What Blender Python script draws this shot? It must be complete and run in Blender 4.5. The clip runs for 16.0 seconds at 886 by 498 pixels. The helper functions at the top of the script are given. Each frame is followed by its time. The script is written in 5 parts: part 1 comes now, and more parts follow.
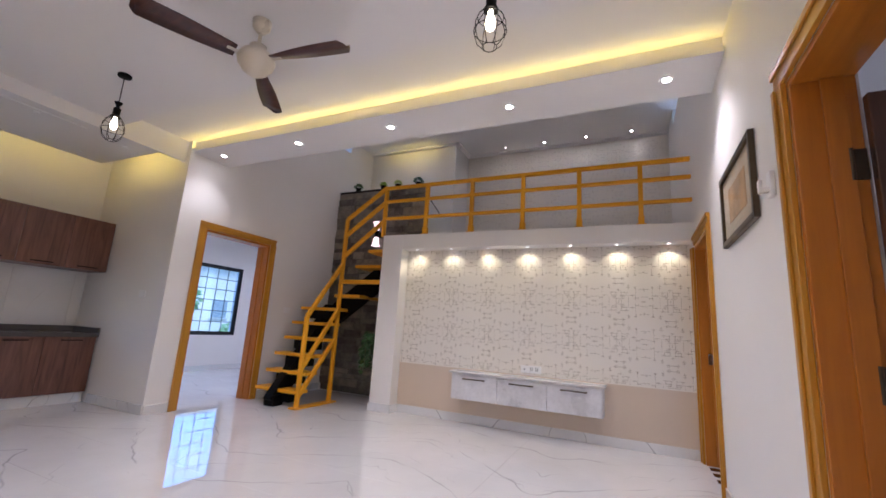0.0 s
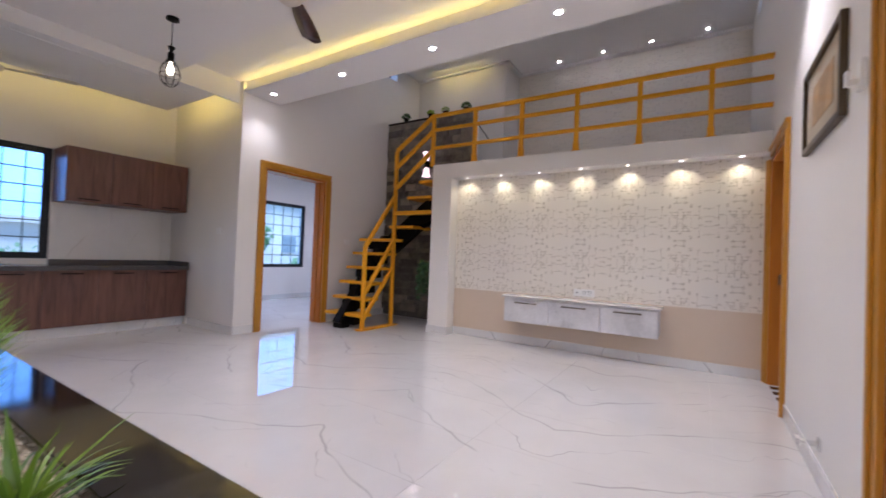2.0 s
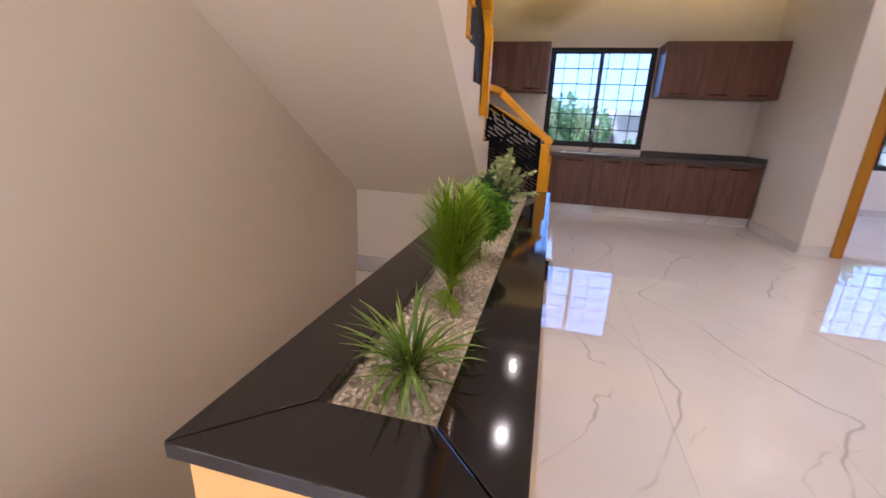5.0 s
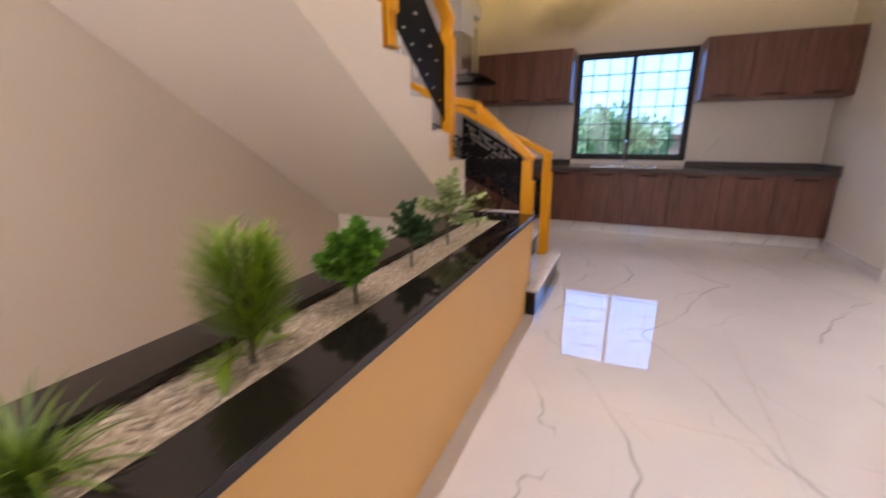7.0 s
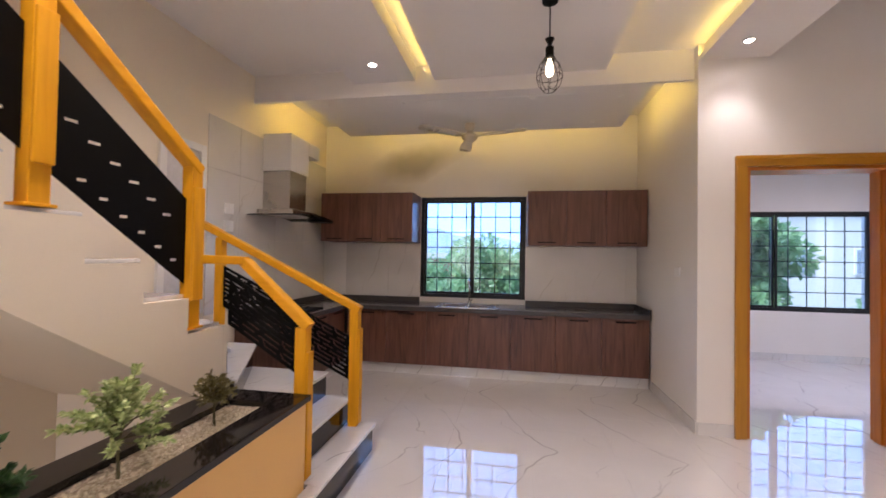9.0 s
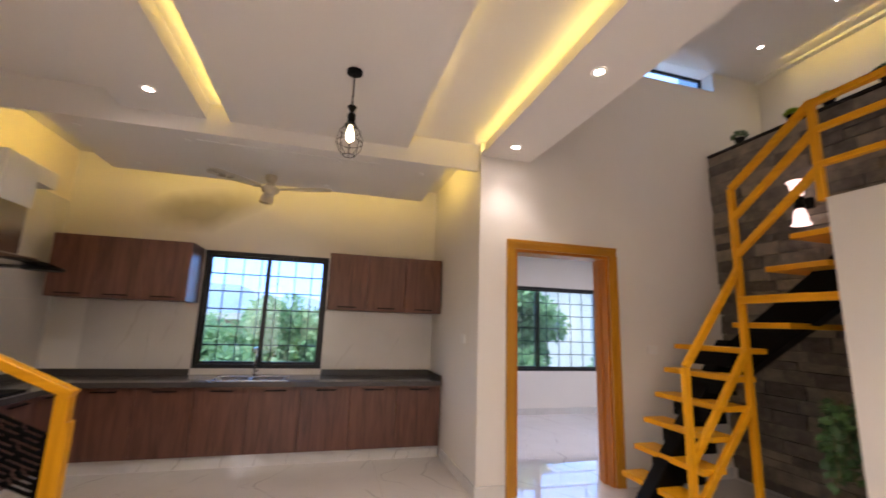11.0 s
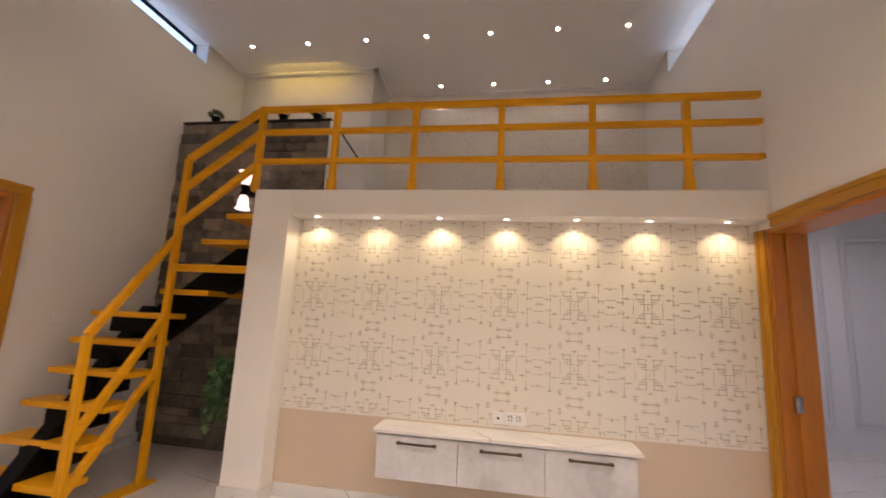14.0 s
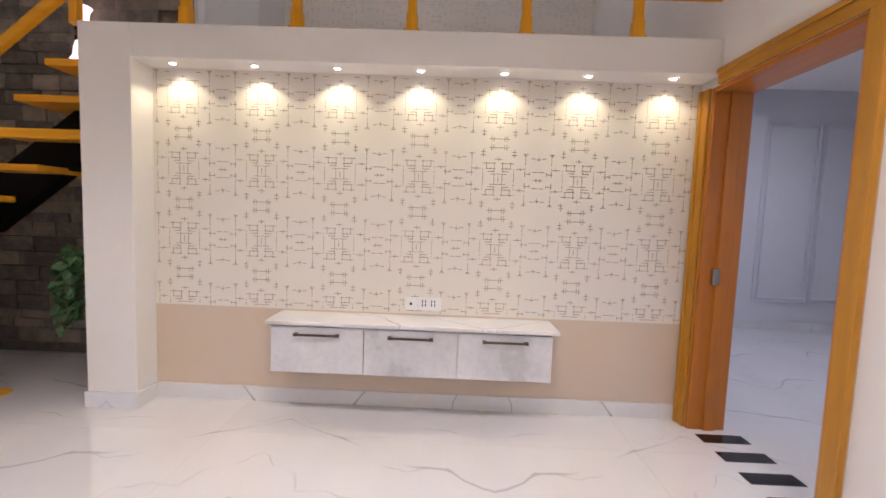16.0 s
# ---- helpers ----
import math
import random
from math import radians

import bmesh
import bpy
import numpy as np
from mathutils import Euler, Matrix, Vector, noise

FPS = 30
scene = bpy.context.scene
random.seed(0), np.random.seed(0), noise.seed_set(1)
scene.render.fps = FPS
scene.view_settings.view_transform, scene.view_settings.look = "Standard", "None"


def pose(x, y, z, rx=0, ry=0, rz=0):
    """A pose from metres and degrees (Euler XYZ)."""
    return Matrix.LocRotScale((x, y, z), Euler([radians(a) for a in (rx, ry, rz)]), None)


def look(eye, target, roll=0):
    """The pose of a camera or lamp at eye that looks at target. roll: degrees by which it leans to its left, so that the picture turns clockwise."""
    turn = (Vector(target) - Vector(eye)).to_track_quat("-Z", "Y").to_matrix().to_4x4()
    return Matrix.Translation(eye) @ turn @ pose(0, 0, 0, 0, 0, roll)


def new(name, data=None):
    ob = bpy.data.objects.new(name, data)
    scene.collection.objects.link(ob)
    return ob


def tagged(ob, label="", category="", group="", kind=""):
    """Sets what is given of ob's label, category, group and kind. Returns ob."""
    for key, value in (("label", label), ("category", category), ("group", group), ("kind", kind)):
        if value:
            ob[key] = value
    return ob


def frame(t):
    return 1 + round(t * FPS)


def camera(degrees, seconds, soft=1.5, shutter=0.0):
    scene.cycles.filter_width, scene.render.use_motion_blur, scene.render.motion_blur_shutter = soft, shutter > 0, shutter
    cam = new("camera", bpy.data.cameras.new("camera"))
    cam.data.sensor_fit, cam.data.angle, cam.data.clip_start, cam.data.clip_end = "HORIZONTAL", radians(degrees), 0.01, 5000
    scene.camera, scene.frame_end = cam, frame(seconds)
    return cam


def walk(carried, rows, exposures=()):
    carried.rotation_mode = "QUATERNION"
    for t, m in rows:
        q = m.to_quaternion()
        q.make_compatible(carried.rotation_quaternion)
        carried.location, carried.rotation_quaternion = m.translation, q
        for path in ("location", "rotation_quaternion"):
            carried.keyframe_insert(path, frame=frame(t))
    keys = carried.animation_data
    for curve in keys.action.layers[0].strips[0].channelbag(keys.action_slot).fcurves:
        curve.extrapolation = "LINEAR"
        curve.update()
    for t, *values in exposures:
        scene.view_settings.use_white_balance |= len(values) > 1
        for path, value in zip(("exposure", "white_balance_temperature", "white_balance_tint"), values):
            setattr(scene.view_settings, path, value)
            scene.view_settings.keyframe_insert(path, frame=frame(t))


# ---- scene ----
cam = camera(94.2, 16.0, 1.6, 0.4)
PATH = [
    (0, (0.703, 0.789, 1.115), (-0.133, 2.566, 1.495), 3.6),
    (0.5, (0.715, 0.793, 1.105), (-0.075, 2.584, 1.517), 3.7),
    (1, (0.731, 0.799, 1.103), (-0.035, 2.618, 1.431), 3.4),
    (1.5, (0.777, 0.812, 1.095), (-0.087, 2.608, 1.262), 3.0),
    (2, (0.779, 0.794, 1.076), (-0.295, 2.481, 1.112), 2.2),
    (2.5, (0.724, 0.832, 1.076), (-0.602, 2.329, 1.05), 1.4),
    (3, (0.662, 0.981, 1.111), (-0.883, 2.248, 1.03), 1.9),
    (3.5, (0.63, 1.043, 1.162), (-1.096, 2.027, 0.933), 2.7),
    (4, (0.614, 1.134, 1.106), (-1.304, 1.522, 0.692), 3.7),
    (4.5, (0.65, 1.171, 1.154), (-1.267, 0.971, 0.62), 2.7),
    (4.7, (0.655, 1.179, 1.135), (-1.238, 0.859, 0.574), 2.7),
    (6.8, (0.237, 1.657, 1.139), (-1.471, 0.803, 0.545), -1.0),
    (7, (0.161, 1.733, 1.151), (-1.61, 0.963, 0.631), -0.2),
    (7.5, (-0.103, 1.89, 1.235), (-2.02, 1.39, 0.959), 1.8),
    (8, (-0.302, 2.014, 1.334), (-2.257, 1.606, 1.232), 1.1),
    (8.2, (-0.354, 2.087, 1.352), (-2.306, 1.654, 1.3), 1.0),
    (10.3, (-0.596, 2.379, 1.437), (-2.57, 2.398, 1.759), 1.4),
    (10.5, (-0.609, 2.401, 1.438), (-2.577, 2.544, 1.768), 1.7),
    (11, (-0.622, 2.414, 1.435), (-2.519, 2.937, 1.793), 1.9),
    (11.5, (-0.598, 2.446, 1.426), (-2.338, 3.356, 1.805), 2.1),
    (12, (-0.581, 2.469, 1.434), (-2.085, 3.729, 1.823), 2.3),
    (12.5, (-0.539, 2.521, 1.427), (-1.753, 4.058, 1.83), 2.6),
    (13, (-0.505, 2.57, 1.425), (-1.396, 4.313, 1.836), 3.0),
    (13.5, (-0.467, 2.612, 1.422), (-1.048, 4.486, 1.811), 3.1),
    (14, (-0.447, 2.64, 1.427), (-0.765, 4.589, 1.742), 2.9),
    (14.5, (-0.397, 2.681, 1.383), (-0.554, 4.665, 1.577), 2.7),
    (15, (-0.292, 2.752, 1.319), (-0.37, 4.75, 1.375), 2.5),
    (15.5, (-0.226, 2.863, 1.291), (-0.271, 4.86, 1.178), 2.1),
    (16, (-0.257, 3.137, 1.282), (-0.289, 5.131, 1.129), 2.1),
]
EXPOSURES = [(0.0, 1.08, 5450, 22), (2.0, 1.06, 5450, 22), (3.5, 0.97, 5450, 24), (4.0, 1.02, 5700, 26), (4.5, 1.07, 6200, 30), (7.0, 1.2, 6250, 29), (8.2, 1.2, 6250, 28), (10.5, 1.27, 6650, 23), (11.5, 1.2, 6700, 22), (12.5, 1.06, 6750, 23), (13.5, 1.15, 7000, 24), (14.0, 1.25, 6950, 25), (15.0, 1.46, 6250, 23), (16.0, 1.44, 5800, 22)]
walk(cam, [(t, look(eye, target, roll)) for t, eye, target, roll in PATH], EXPOSURES)

# ---- world, sun, large lights ----
world = bpy.data.worlds.new("sky")
scene.world = world
world.use_nodes = True
wn = world.node_tree.nodes
sky = wn.new("ShaderNodeTexSky")
sky.sky_type = "NISHITA"
sky.sun_disc = False
sky.sun_elevation = radians(38)
sky.sun_rotation = radians(200)
sky.air_density = 1.3
sky.dust_density = 0.3
sky.ozone_density = 4.0
wn["Background"].inputs[1].default_value = 0.15
world.node_tree.links.new(sky.outputs[0], wn["Background"].inputs[0])
sun_data = bpy.data.lights.new("sun", "SUN")
sun_data.energy, sun_data.angle, sun_data.color = 5.0, radians(10), (1.0, 0.95, 0.86)
sun = new("sun", sun_data)
sun.matrix_world = look((0, 0, 20), (-6.0, 9.0, 0))
LED = (1.0, 0.72, 0.14)
WARM = (1.0, 0.92, 0.82)


def strip_light(x0, x1, y, z, aim, watts, width=0.03, along="x"):
    """An LED strip lying in a ceiling cove, shining towards aim."""
    d = bpy.data.lights.new("cove_led", "AREA")
    d.shape, d.energy, d.color = "RECTANGLE", watts, LED
    d.size, d.size_y = abs(x1 - x0), width
    ob = new("cove_led", d)
    mid = Vector(((x0 + x1) / 2, y, z)) if along == "x" else Vector((y, (x0 + x1) / 2, z))
    zax = -Vector(aim).normalized()
    xax = Vector((1, 0, 0)) if along == "x" else Vector((0, 1, 0))
    yax = zax.cross(xax)
    ob.matrix_world = Matrix.Translation(mid) @ Matrix((xax, yax, zax)).transposed().to_4x4()
    return ob


def spot(x, y, z, watts, angle, aim=(0, 0, -1), color=WARM, blend=0.6, radius=0.03):
    d = bpy.data.lights.new("downlight_beam", "SPOT")
    d.energy, d.spot_size, d.spot_blend, d.color, d.shadow_soft_size = watts, radians(angle), blend, color, radius
    ob = new("downlight_beam", d)
    ob.matrix_world = look((x, y, z), (x + aim[0], y + aim[1] + 1e-4, z + aim[2]))
    return ob


# ---- plan ----
WL, WR = -4.145, 1.292          # door wall and picture wall
WK = -5.83                    # kitchen window wall
WS = -0.33                    # wall behind the stairs and the hood
PIER = 3.735                   # corner between kitchen and door wall
NF, NB = 5.64, 5.828           # front and back of the television wall
NL, NP = -2.207, -2.525       # inner and outer side of the pillar
BANDZ = 0.638                 # top of the beige band
LOFT, NTOP = 2.372, 2.172      # loft floor, underside over the niche
LCEIL = 4.555                  # loft ceiling
CEIL, SLAB = 3.045, 3.18       # dropped panels, slab above them
BACK = -1.6

# ---- materials ----


def nodes_of(name):
    m = bpy.data.materials.new(name)
    m.use_nodes = True
    t = m.node_tree
    return m, t, t.nodes["Principled BSDF"]


def ramp(t, stops, src):
    r = t.nodes.new("ShaderNodeValToRGB")
    el = r.color_ramp.elements
    while len(el) < len(stops):
        el.new(0.5)
    for e, (p, c) in zip(el, stops):
        e.position, e.color = p, (*c, 1) if len(c) == 3 else c
    t.links.new(src, r.inputs[0])
    return r.outputs[0]


def coords(t, scale=(1, 1, 1), kind="Object", rot=(0, 0, 0)):
    c = t.nodes.new("ShaderNodeTexCoord")
    mp = t.nodes.new("ShaderNodeMapping")
    mp.inputs["Scale"].default_value = scale
    mp.inputs["Rotation"].default_value = rot
    t.links.new(c.outputs[kind], mp.inputs[0])
    return mp.outputs[0]


def noise_tex(t, vec, scale, detail=4, rough=0.55, dist=0.0):
    n = t.nodes.new("ShaderNodeTexNoise")
    n.inputs["Scale"].default_value, n.inputs["Detail"].default_value = scale, detail
    n.inputs["Roughness"].default_value, n.inputs["Distortion"].default_value = rough, dist
    t.links.new(vec, n.inputs["Vector"])
    return n.outputs["Fac"]


def bump(t, bsdf, height, strength, dist=0.01):
    b = t.nodes.new("ShaderNodeBump")
    b.inputs["Strength"].default_value, b.inputs["Distance"].default_value = strength, dist
    t.links.new(height, b.inputs["Height"])
    t.links.new(b.outputs[0], bsdf.inputs["Normal"])


def surface(name, color, rough=0.5, metal=0.0, vary=0.06, scale=3.0, fine=60.0, relief=0.03, coat=0.0):
    """A painted, metal or stone surface with broad and fine variation."""
    m, t, b = nodes_of(name)
    v = coords(t)
    big, small = noise_tex(t, v, scale, 5), noise_tex(t, v, fine, 3)
    mix = t.nodes.new("ShaderNodeMath")
    mix.operation = "MULTIPLY_ADD"
    t.links.new(small, mix.inputs[0])
    mix.inputs[1].default_value = 0.35
    t.links.new(big, mix.inputs[2])
    lo = [c * (1 - vary) for c in color]
    hi = [min(1, c * (1 + vary)) for c in color]
    t.links.new(ramp(t, [(0.4, lo), (0.95, hi)], mix.outputs[0]), b.inputs["Base Color"])
    b.inputs["Metallic"].default_value = metal
    b.inputs["Coat Weight"].default_value = coat
    rr = ramp(t, [(0.3, (rough * 0.85,) * 3), (0.7, (min(1, rough * 1.15),) * 3)], big)
    t.links.new(rr, b.inputs["Roughness"])
    if relief:
        bump(t, b, small, relief)
    return m


def wood(name, dark, light, grain="z", scale=1.0, rough=0.35, coat=0.2, knots=0.0):
    """Wood with long grain along one axis."""
    m, t, b = nodes_of(name)
    s = {"x": (1.2, 14, 14), "y": (14, 1.2, 14), "z": (14, 14, 1.2)}[grain]
    v = coords(t, [k * scale for k in s])
    info = t.nodes.new("ShaderNodeObjectInfo")
    add = t.nodes.new("ShaderNodeVectorMath")
    add.operation = "ADD"
    sc = t.nodes.new("ShaderNodeVectorMath")
    sc.operation = "SCALE"
    sc.inputs[0].default_value = (13.0, 7.0, 11.0)
    t.links.new(info.outputs["Random"], sc.inputs["Scale"])
    t.links.new(v, add.inputs[0])
    t.links.new(sc.outputs[0], add.inputs[1])
    g = noise_tex(t, add.outputs[0], 1.6, 6, 0.6, 0.9)
    f = noise_tex(t, add.outputs[0], 9.0, 3)
    mid = [(a + c) / 2 for a, c in zip(dark, light)]
    col = ramp(t, [(0.3, dark), (0.5, mid), (0.72, light)], g)
    t.links.new(col, b.inputs["Base Color"])
    b.inputs["Roughness"].default_value = rough
    b.inputs["Coat Weight"].default_value = coat
    b.inputs["Coat Roughness"].default_value = 0.2
    bump(t, b, f, 0.05, 0.004)
    return m


def marble(name, base, vein, rough, mirror=1.2, amount=1.0, scale=1.0):
    """Polished white marble, book-matched, with broken grey veins."""
    m, t, b = nodes_of(name)
    c = t.nodes.new("ShaderNodeTexCoord")
    sep = t.nodes.new("ShaderNodeSeparateXYZ")
    t.links.new(c.outputs["Object"], sep.inputs[0])
    ping = t.nodes.new("ShaderNodeMath")
    ping.operation = "PINGPONG"
    ping.inputs[1].default_value = mirror
    t.links.new(sep.outputs[0], ping.inputs[0])
    comb = t.nodes.new("ShaderNodeCombineXYZ")
    t.links.new(ping.outputs[0], comb.inputs[0])
    t.links.new(sep.outputs[1], comb.inputs[1])
    t.links.new(sep.outputs[2], comb.inputs[2])
    mp = t.nodes.new("ShaderNodeMapping")
    mp.inputs["Rotation"].default_value = (0.25, 0.3, 1.12)
    mp.inputs["Scale"].default_value = (scale, 0.8 * scale, 0.8 * scale)
    t.links.new(comb.outputs[0], mp.inputs[0])

    def lines(period, width, wander, wander_scale, gate_scale, lo, hi, shift):
        w = t.nodes.new("ShaderNodeTexWave")
        w.wave_type, w.bands_direction, w.wave_profile = "BANDS", "X", "SAW"
        w.inputs["Scale"].default_value = 0.314 / period
        w.inputs["Distortion"].default_value = wander
        w.inputs["Detail"].default_value = 3.5
        w.inputs["Detail Scale"].default_value = wander_scale
        w.inputs["Detail Roughness"].default_value = 0.52
        w.inputs["Phase Offset"].default_value = shift
        t.links.new(mp.outputs[0], w.inputs["Vector"])
        sub = t.nodes.new("ShaderNodeMath")
        sub.operation = "SUBTRACT"
        t.links.new(w.outputs["Fac"], sub.inputs[0])
        sub.inputs[1].default_value = 0.5
        ab = t.nodes.new("ShaderNodeMath")
        ab.operation = "ABSOLUTE"
        t.links.new(sub.outputs[0], ab.inputs[0])
        wd = width / period
        line = ramp(t, [(0.0, (1, 1, 1)), (wd * 0.4, (0.6, 0.6, 0.6)), (wd, (0, 0, 0))], ab.outputs[0])
        gate = ramp(t, [(lo, (0, 0, 0)), (hi, (1, 1, 1))], noise_tex(t, mp.outputs[0], gate_scale, 2))
        mu = t.nodes.new("ShaderNodeMath")
        mu.operation = "MULTIPLY"
        t.links.new(line, mu.inputs[0])
        t.links.new(gate, mu.inputs[1])
        return mu.outputs[0]

    a1 = lines(0.50, 0.0085, 4.2, 1.3, 2.2, 0.42, 0.58, 0.7)
    a2 = lines(0.30, 0.006, 4.6, 2.0, 2.6, 0.50, 0.66, 2.9)
    mx = t.nodes.new("ShaderNodeMath")
    mx.operation = "MAXIMUM"
    t.links.new(a1, mx.inputs[0])
    t.links.new(a2, mx.inputs[1])
    cloud = ramp(t, [(0.35, [k * 0.9 for k in base]), (0.7, base)], noise_tex(t, mp.outputs[0], 1.4, 6))
    mixc = t.nodes.new("ShaderNodeMix")
    mixc.data_type = "RGBA"
    scl = t.nodes.new("ShaderNodeMath")
    scl.operation = "MULTIPLY"
    scl.inputs[1].default_value = amount
    t.links.new(mx.outputs[0], scl.inputs[0])
    t.links.new(scl.outputs[0], mixc.inputs["Factor"])
    t.links.new(cloud, mixc.inputs[6])
    mixc.inputs[7].default_value = (*vein, 1)
    t.links.new(mixc.outputs[2], b.inputs["Base Color"])
    b.inputs["Roughness"].default_value = rough
    b.inputs["IOR"].default_value = 2.1
    return m


def glow(name, color, strength):
    m, t, b = nodes_of(name)
    b.inputs["Base Color"].default_value = (*color, 1)
    b.inputs["Emission Color"].default_value = (*color, 1)
    b.inputs["Emission Strength"].default_value = strength
    return m


def glass(name, tint=(1, 1, 1), rough=0.0):
    m, t, b = nodes_of(name)
    out = t.nodes["Material Output"]
    tr, gl, mx = t.nodes.new("ShaderNodeBsdfTransparent"), t.nodes.new("ShaderNodeBsdfGlossy"), t.nodes.new("ShaderNodeMixShader")
    tr.inputs[0].default_value = (*tint, 1)
    gl.inputs["Roughness"].default_value = 0.02
    mx.inputs[0].default_value = 0.05
    t.links.new(tr.outputs[0], mx.inputs[1])
    t.links.new(gl.outputs[0], mx.inputs[2])
    t.links.new(mx.outputs[0], out.inputs[0])
    return m


def dark_patch_paint(name, color, centre, size):
    """Kitchen wall paint with one soft, darker brownish patch."""
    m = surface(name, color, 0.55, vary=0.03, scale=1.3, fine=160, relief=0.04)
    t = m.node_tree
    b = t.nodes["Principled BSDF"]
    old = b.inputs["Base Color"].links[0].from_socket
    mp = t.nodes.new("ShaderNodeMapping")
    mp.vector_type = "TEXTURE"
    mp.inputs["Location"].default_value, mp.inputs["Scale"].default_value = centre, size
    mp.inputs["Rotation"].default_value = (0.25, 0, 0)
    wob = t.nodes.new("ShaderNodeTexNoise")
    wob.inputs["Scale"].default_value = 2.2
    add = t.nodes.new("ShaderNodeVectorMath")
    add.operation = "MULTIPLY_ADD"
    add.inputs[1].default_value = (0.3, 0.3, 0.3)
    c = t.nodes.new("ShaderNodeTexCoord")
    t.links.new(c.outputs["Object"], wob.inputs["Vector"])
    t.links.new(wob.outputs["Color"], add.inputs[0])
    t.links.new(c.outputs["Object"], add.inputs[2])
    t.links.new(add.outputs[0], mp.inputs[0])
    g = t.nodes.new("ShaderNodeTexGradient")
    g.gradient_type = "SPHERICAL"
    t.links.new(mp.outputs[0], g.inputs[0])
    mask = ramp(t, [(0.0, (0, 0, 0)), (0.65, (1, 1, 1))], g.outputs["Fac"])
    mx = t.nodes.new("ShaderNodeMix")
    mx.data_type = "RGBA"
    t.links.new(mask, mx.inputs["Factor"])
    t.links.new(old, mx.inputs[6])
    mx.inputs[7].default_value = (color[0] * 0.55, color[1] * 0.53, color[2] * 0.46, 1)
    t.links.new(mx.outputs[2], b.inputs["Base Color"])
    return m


M_WALL = surface("wall_paint", (0.78, 0.75, 0.71), 0.55, vary=0.03, scale=1.3, fine=160, relief=0.04)
M_KWALL = dark_patch_paint("kitchen_wall_paint", (0.78, 0.75, 0.71), (-5.7, 1.10, 2.82), (0.6, 0.74, 0.25))
M_CEIL = surface("ceiling_paint", (0.80, 0.78, 0.76), 0.7, vary=0.02, scale=1.0, fine=120, relief=0.03)
M_BAND = surface("beige_paint", (0.62, 0.50, 0.38), 0.5, vary=0.03, scale=1.5, fine=150, relief=0.04)
M_CREAM = surface("cream_paint", (0.82, 0.74, 0.61), 0.6, vary=0.03, scale=1.2, fine=140, relief=0.04)
M_ORANGE = surface("ochre_paint", (0.80, 0.48, 0.16), 0.5, vary=0.05, scale=1.2, fine=130, relief=0.04)
M_PAPER = surface("wallpaper", (0.76, 0.71, 0.63), 0.6, vary=0.02, scale=4, fine=250, relief=0.06)
M_MARK = surface("wallpaper_print", (0.29, 0.23, 0.16), 0.45, vary=0.2, scale=9)
M_FLOOR = marble("polished_marble", (0.70, 0.68, 0.665), (0.40, 0.385, 0.38), 0.014)
M_SKIRT = marble("marble_skirting", (0.74, 0.73, 0.72), (0.34, 0.33, 0.33), 0.1, scale=2.2)
M_SPLASH = marble("marble_wall_tile", (0.76, 0.73, 0.69), (0.5, 0.45, 0.4), 0.22, scale=1.2, amount=0.7)
M_JOINT = surface("tile_joint", (0.55, 0.54, 0.52), 0.6)
M_DOORW = wood("door_wood", (0.43, 0.185, 0.008), (0.52, 0.238, 0.011), "z", 1.0, 0.4, 0.2)
M_DOORH = wood("door_wood_across", (0.43, 0.185, 0.008), (0.52, 0.238, 0.011), "y", 1.0, 0.4, 0.2)
# redder, darker copies of the door wood: the linings' shade put into the colour
M_JAMB = wood("shaded_door_wood", (0.40, 0.125, 0.006), (0.50, 0.165, 0.009), "z", 1.0, 0.35, 0.3)
M_JAMBH = wood("shaded_door_wood_across", (0.40, 0.125, 0.006), (0.50, 0.165, 0.009), "y", 1.0, 0.35, 0.3)
M_RAIL = wood("yellow_varnished_wood", (0.66, 0.285, 0.005), (0.82, 0.39, 0.009), "z", 0.8, 0.4, 0.25)
M_RAILX = wood("yellow_varnished_wood_x", (0.66, 0.285, 0.005), (0.82, 0.39, 0.009), "x", 0.8, 0.4, 0.25)
M_RAILY = wood("yellow_varnished_wood_y", (0.66, 0.285, 0.005), (0.82, 0.39, 0.009), "y", 0.8, 0.4, 0.25)
for m_ in (M_RAIL, M_RAILX, M_RAILY):
    m_.node_tree.nodes["Principled BSDF"].inputs["Coat Weight"].default_value = 0.06
    m_.node_tree.nodes["Principled BSDF"].inputs["Specular IOR Level"].default_value = 0.25
M_CAB = wood("walnut_laminate", (0.075, 0.029, 0.020), (0.20, 0.086, 0.056), "z", 0.9, 0.38, 0.15)
M_CABDARK = surface("dark_cabinet_void", (0.03, 0.018, 0.014), 0.6)
M_LEAF_DOOR = wood("dark_door_leaf", (0.05, 0.025, 0.018), (0.11, 0.055, 0.035), "z", 0.8, 0.25, 0.5)
M_GRANITE = surface("black_granite", (0.010, 0.0075, 0.007), 0.07, vary=0.2, scale=220, fine=600, relief=0.0)
M_STEEL = surface("brushed_steel", (0.50, 0.475, 0.44), 0.25, 1.0, 0.05, 2, 200, 0.02)
M_CHROME = surface("chrome", (0.8, 0.8, 0.8), 0.08, 1.0, 0.02, 2, 50, 0.0)
M_BLACK = surface("black_metal", (0.0022, 0.002, 0.002), 0.5, 0.0, 0.2, 4, 80, 0.02)
M_BLACK.node_tree.nodes["Principled BSDF"].inputs["Specular IOR Level"].default_value = 0.12
M_BRONZE = surface("dark_bronze", (0.10, 0.075, 0.05), 0.35, 0.8, 0.2, 6, 80, 0.02)
M_ALU = surface("black_window_frame", (0.010, 0.011, 0.014), 0.35, 0.2, 0.1, 4, 80, 0.0)
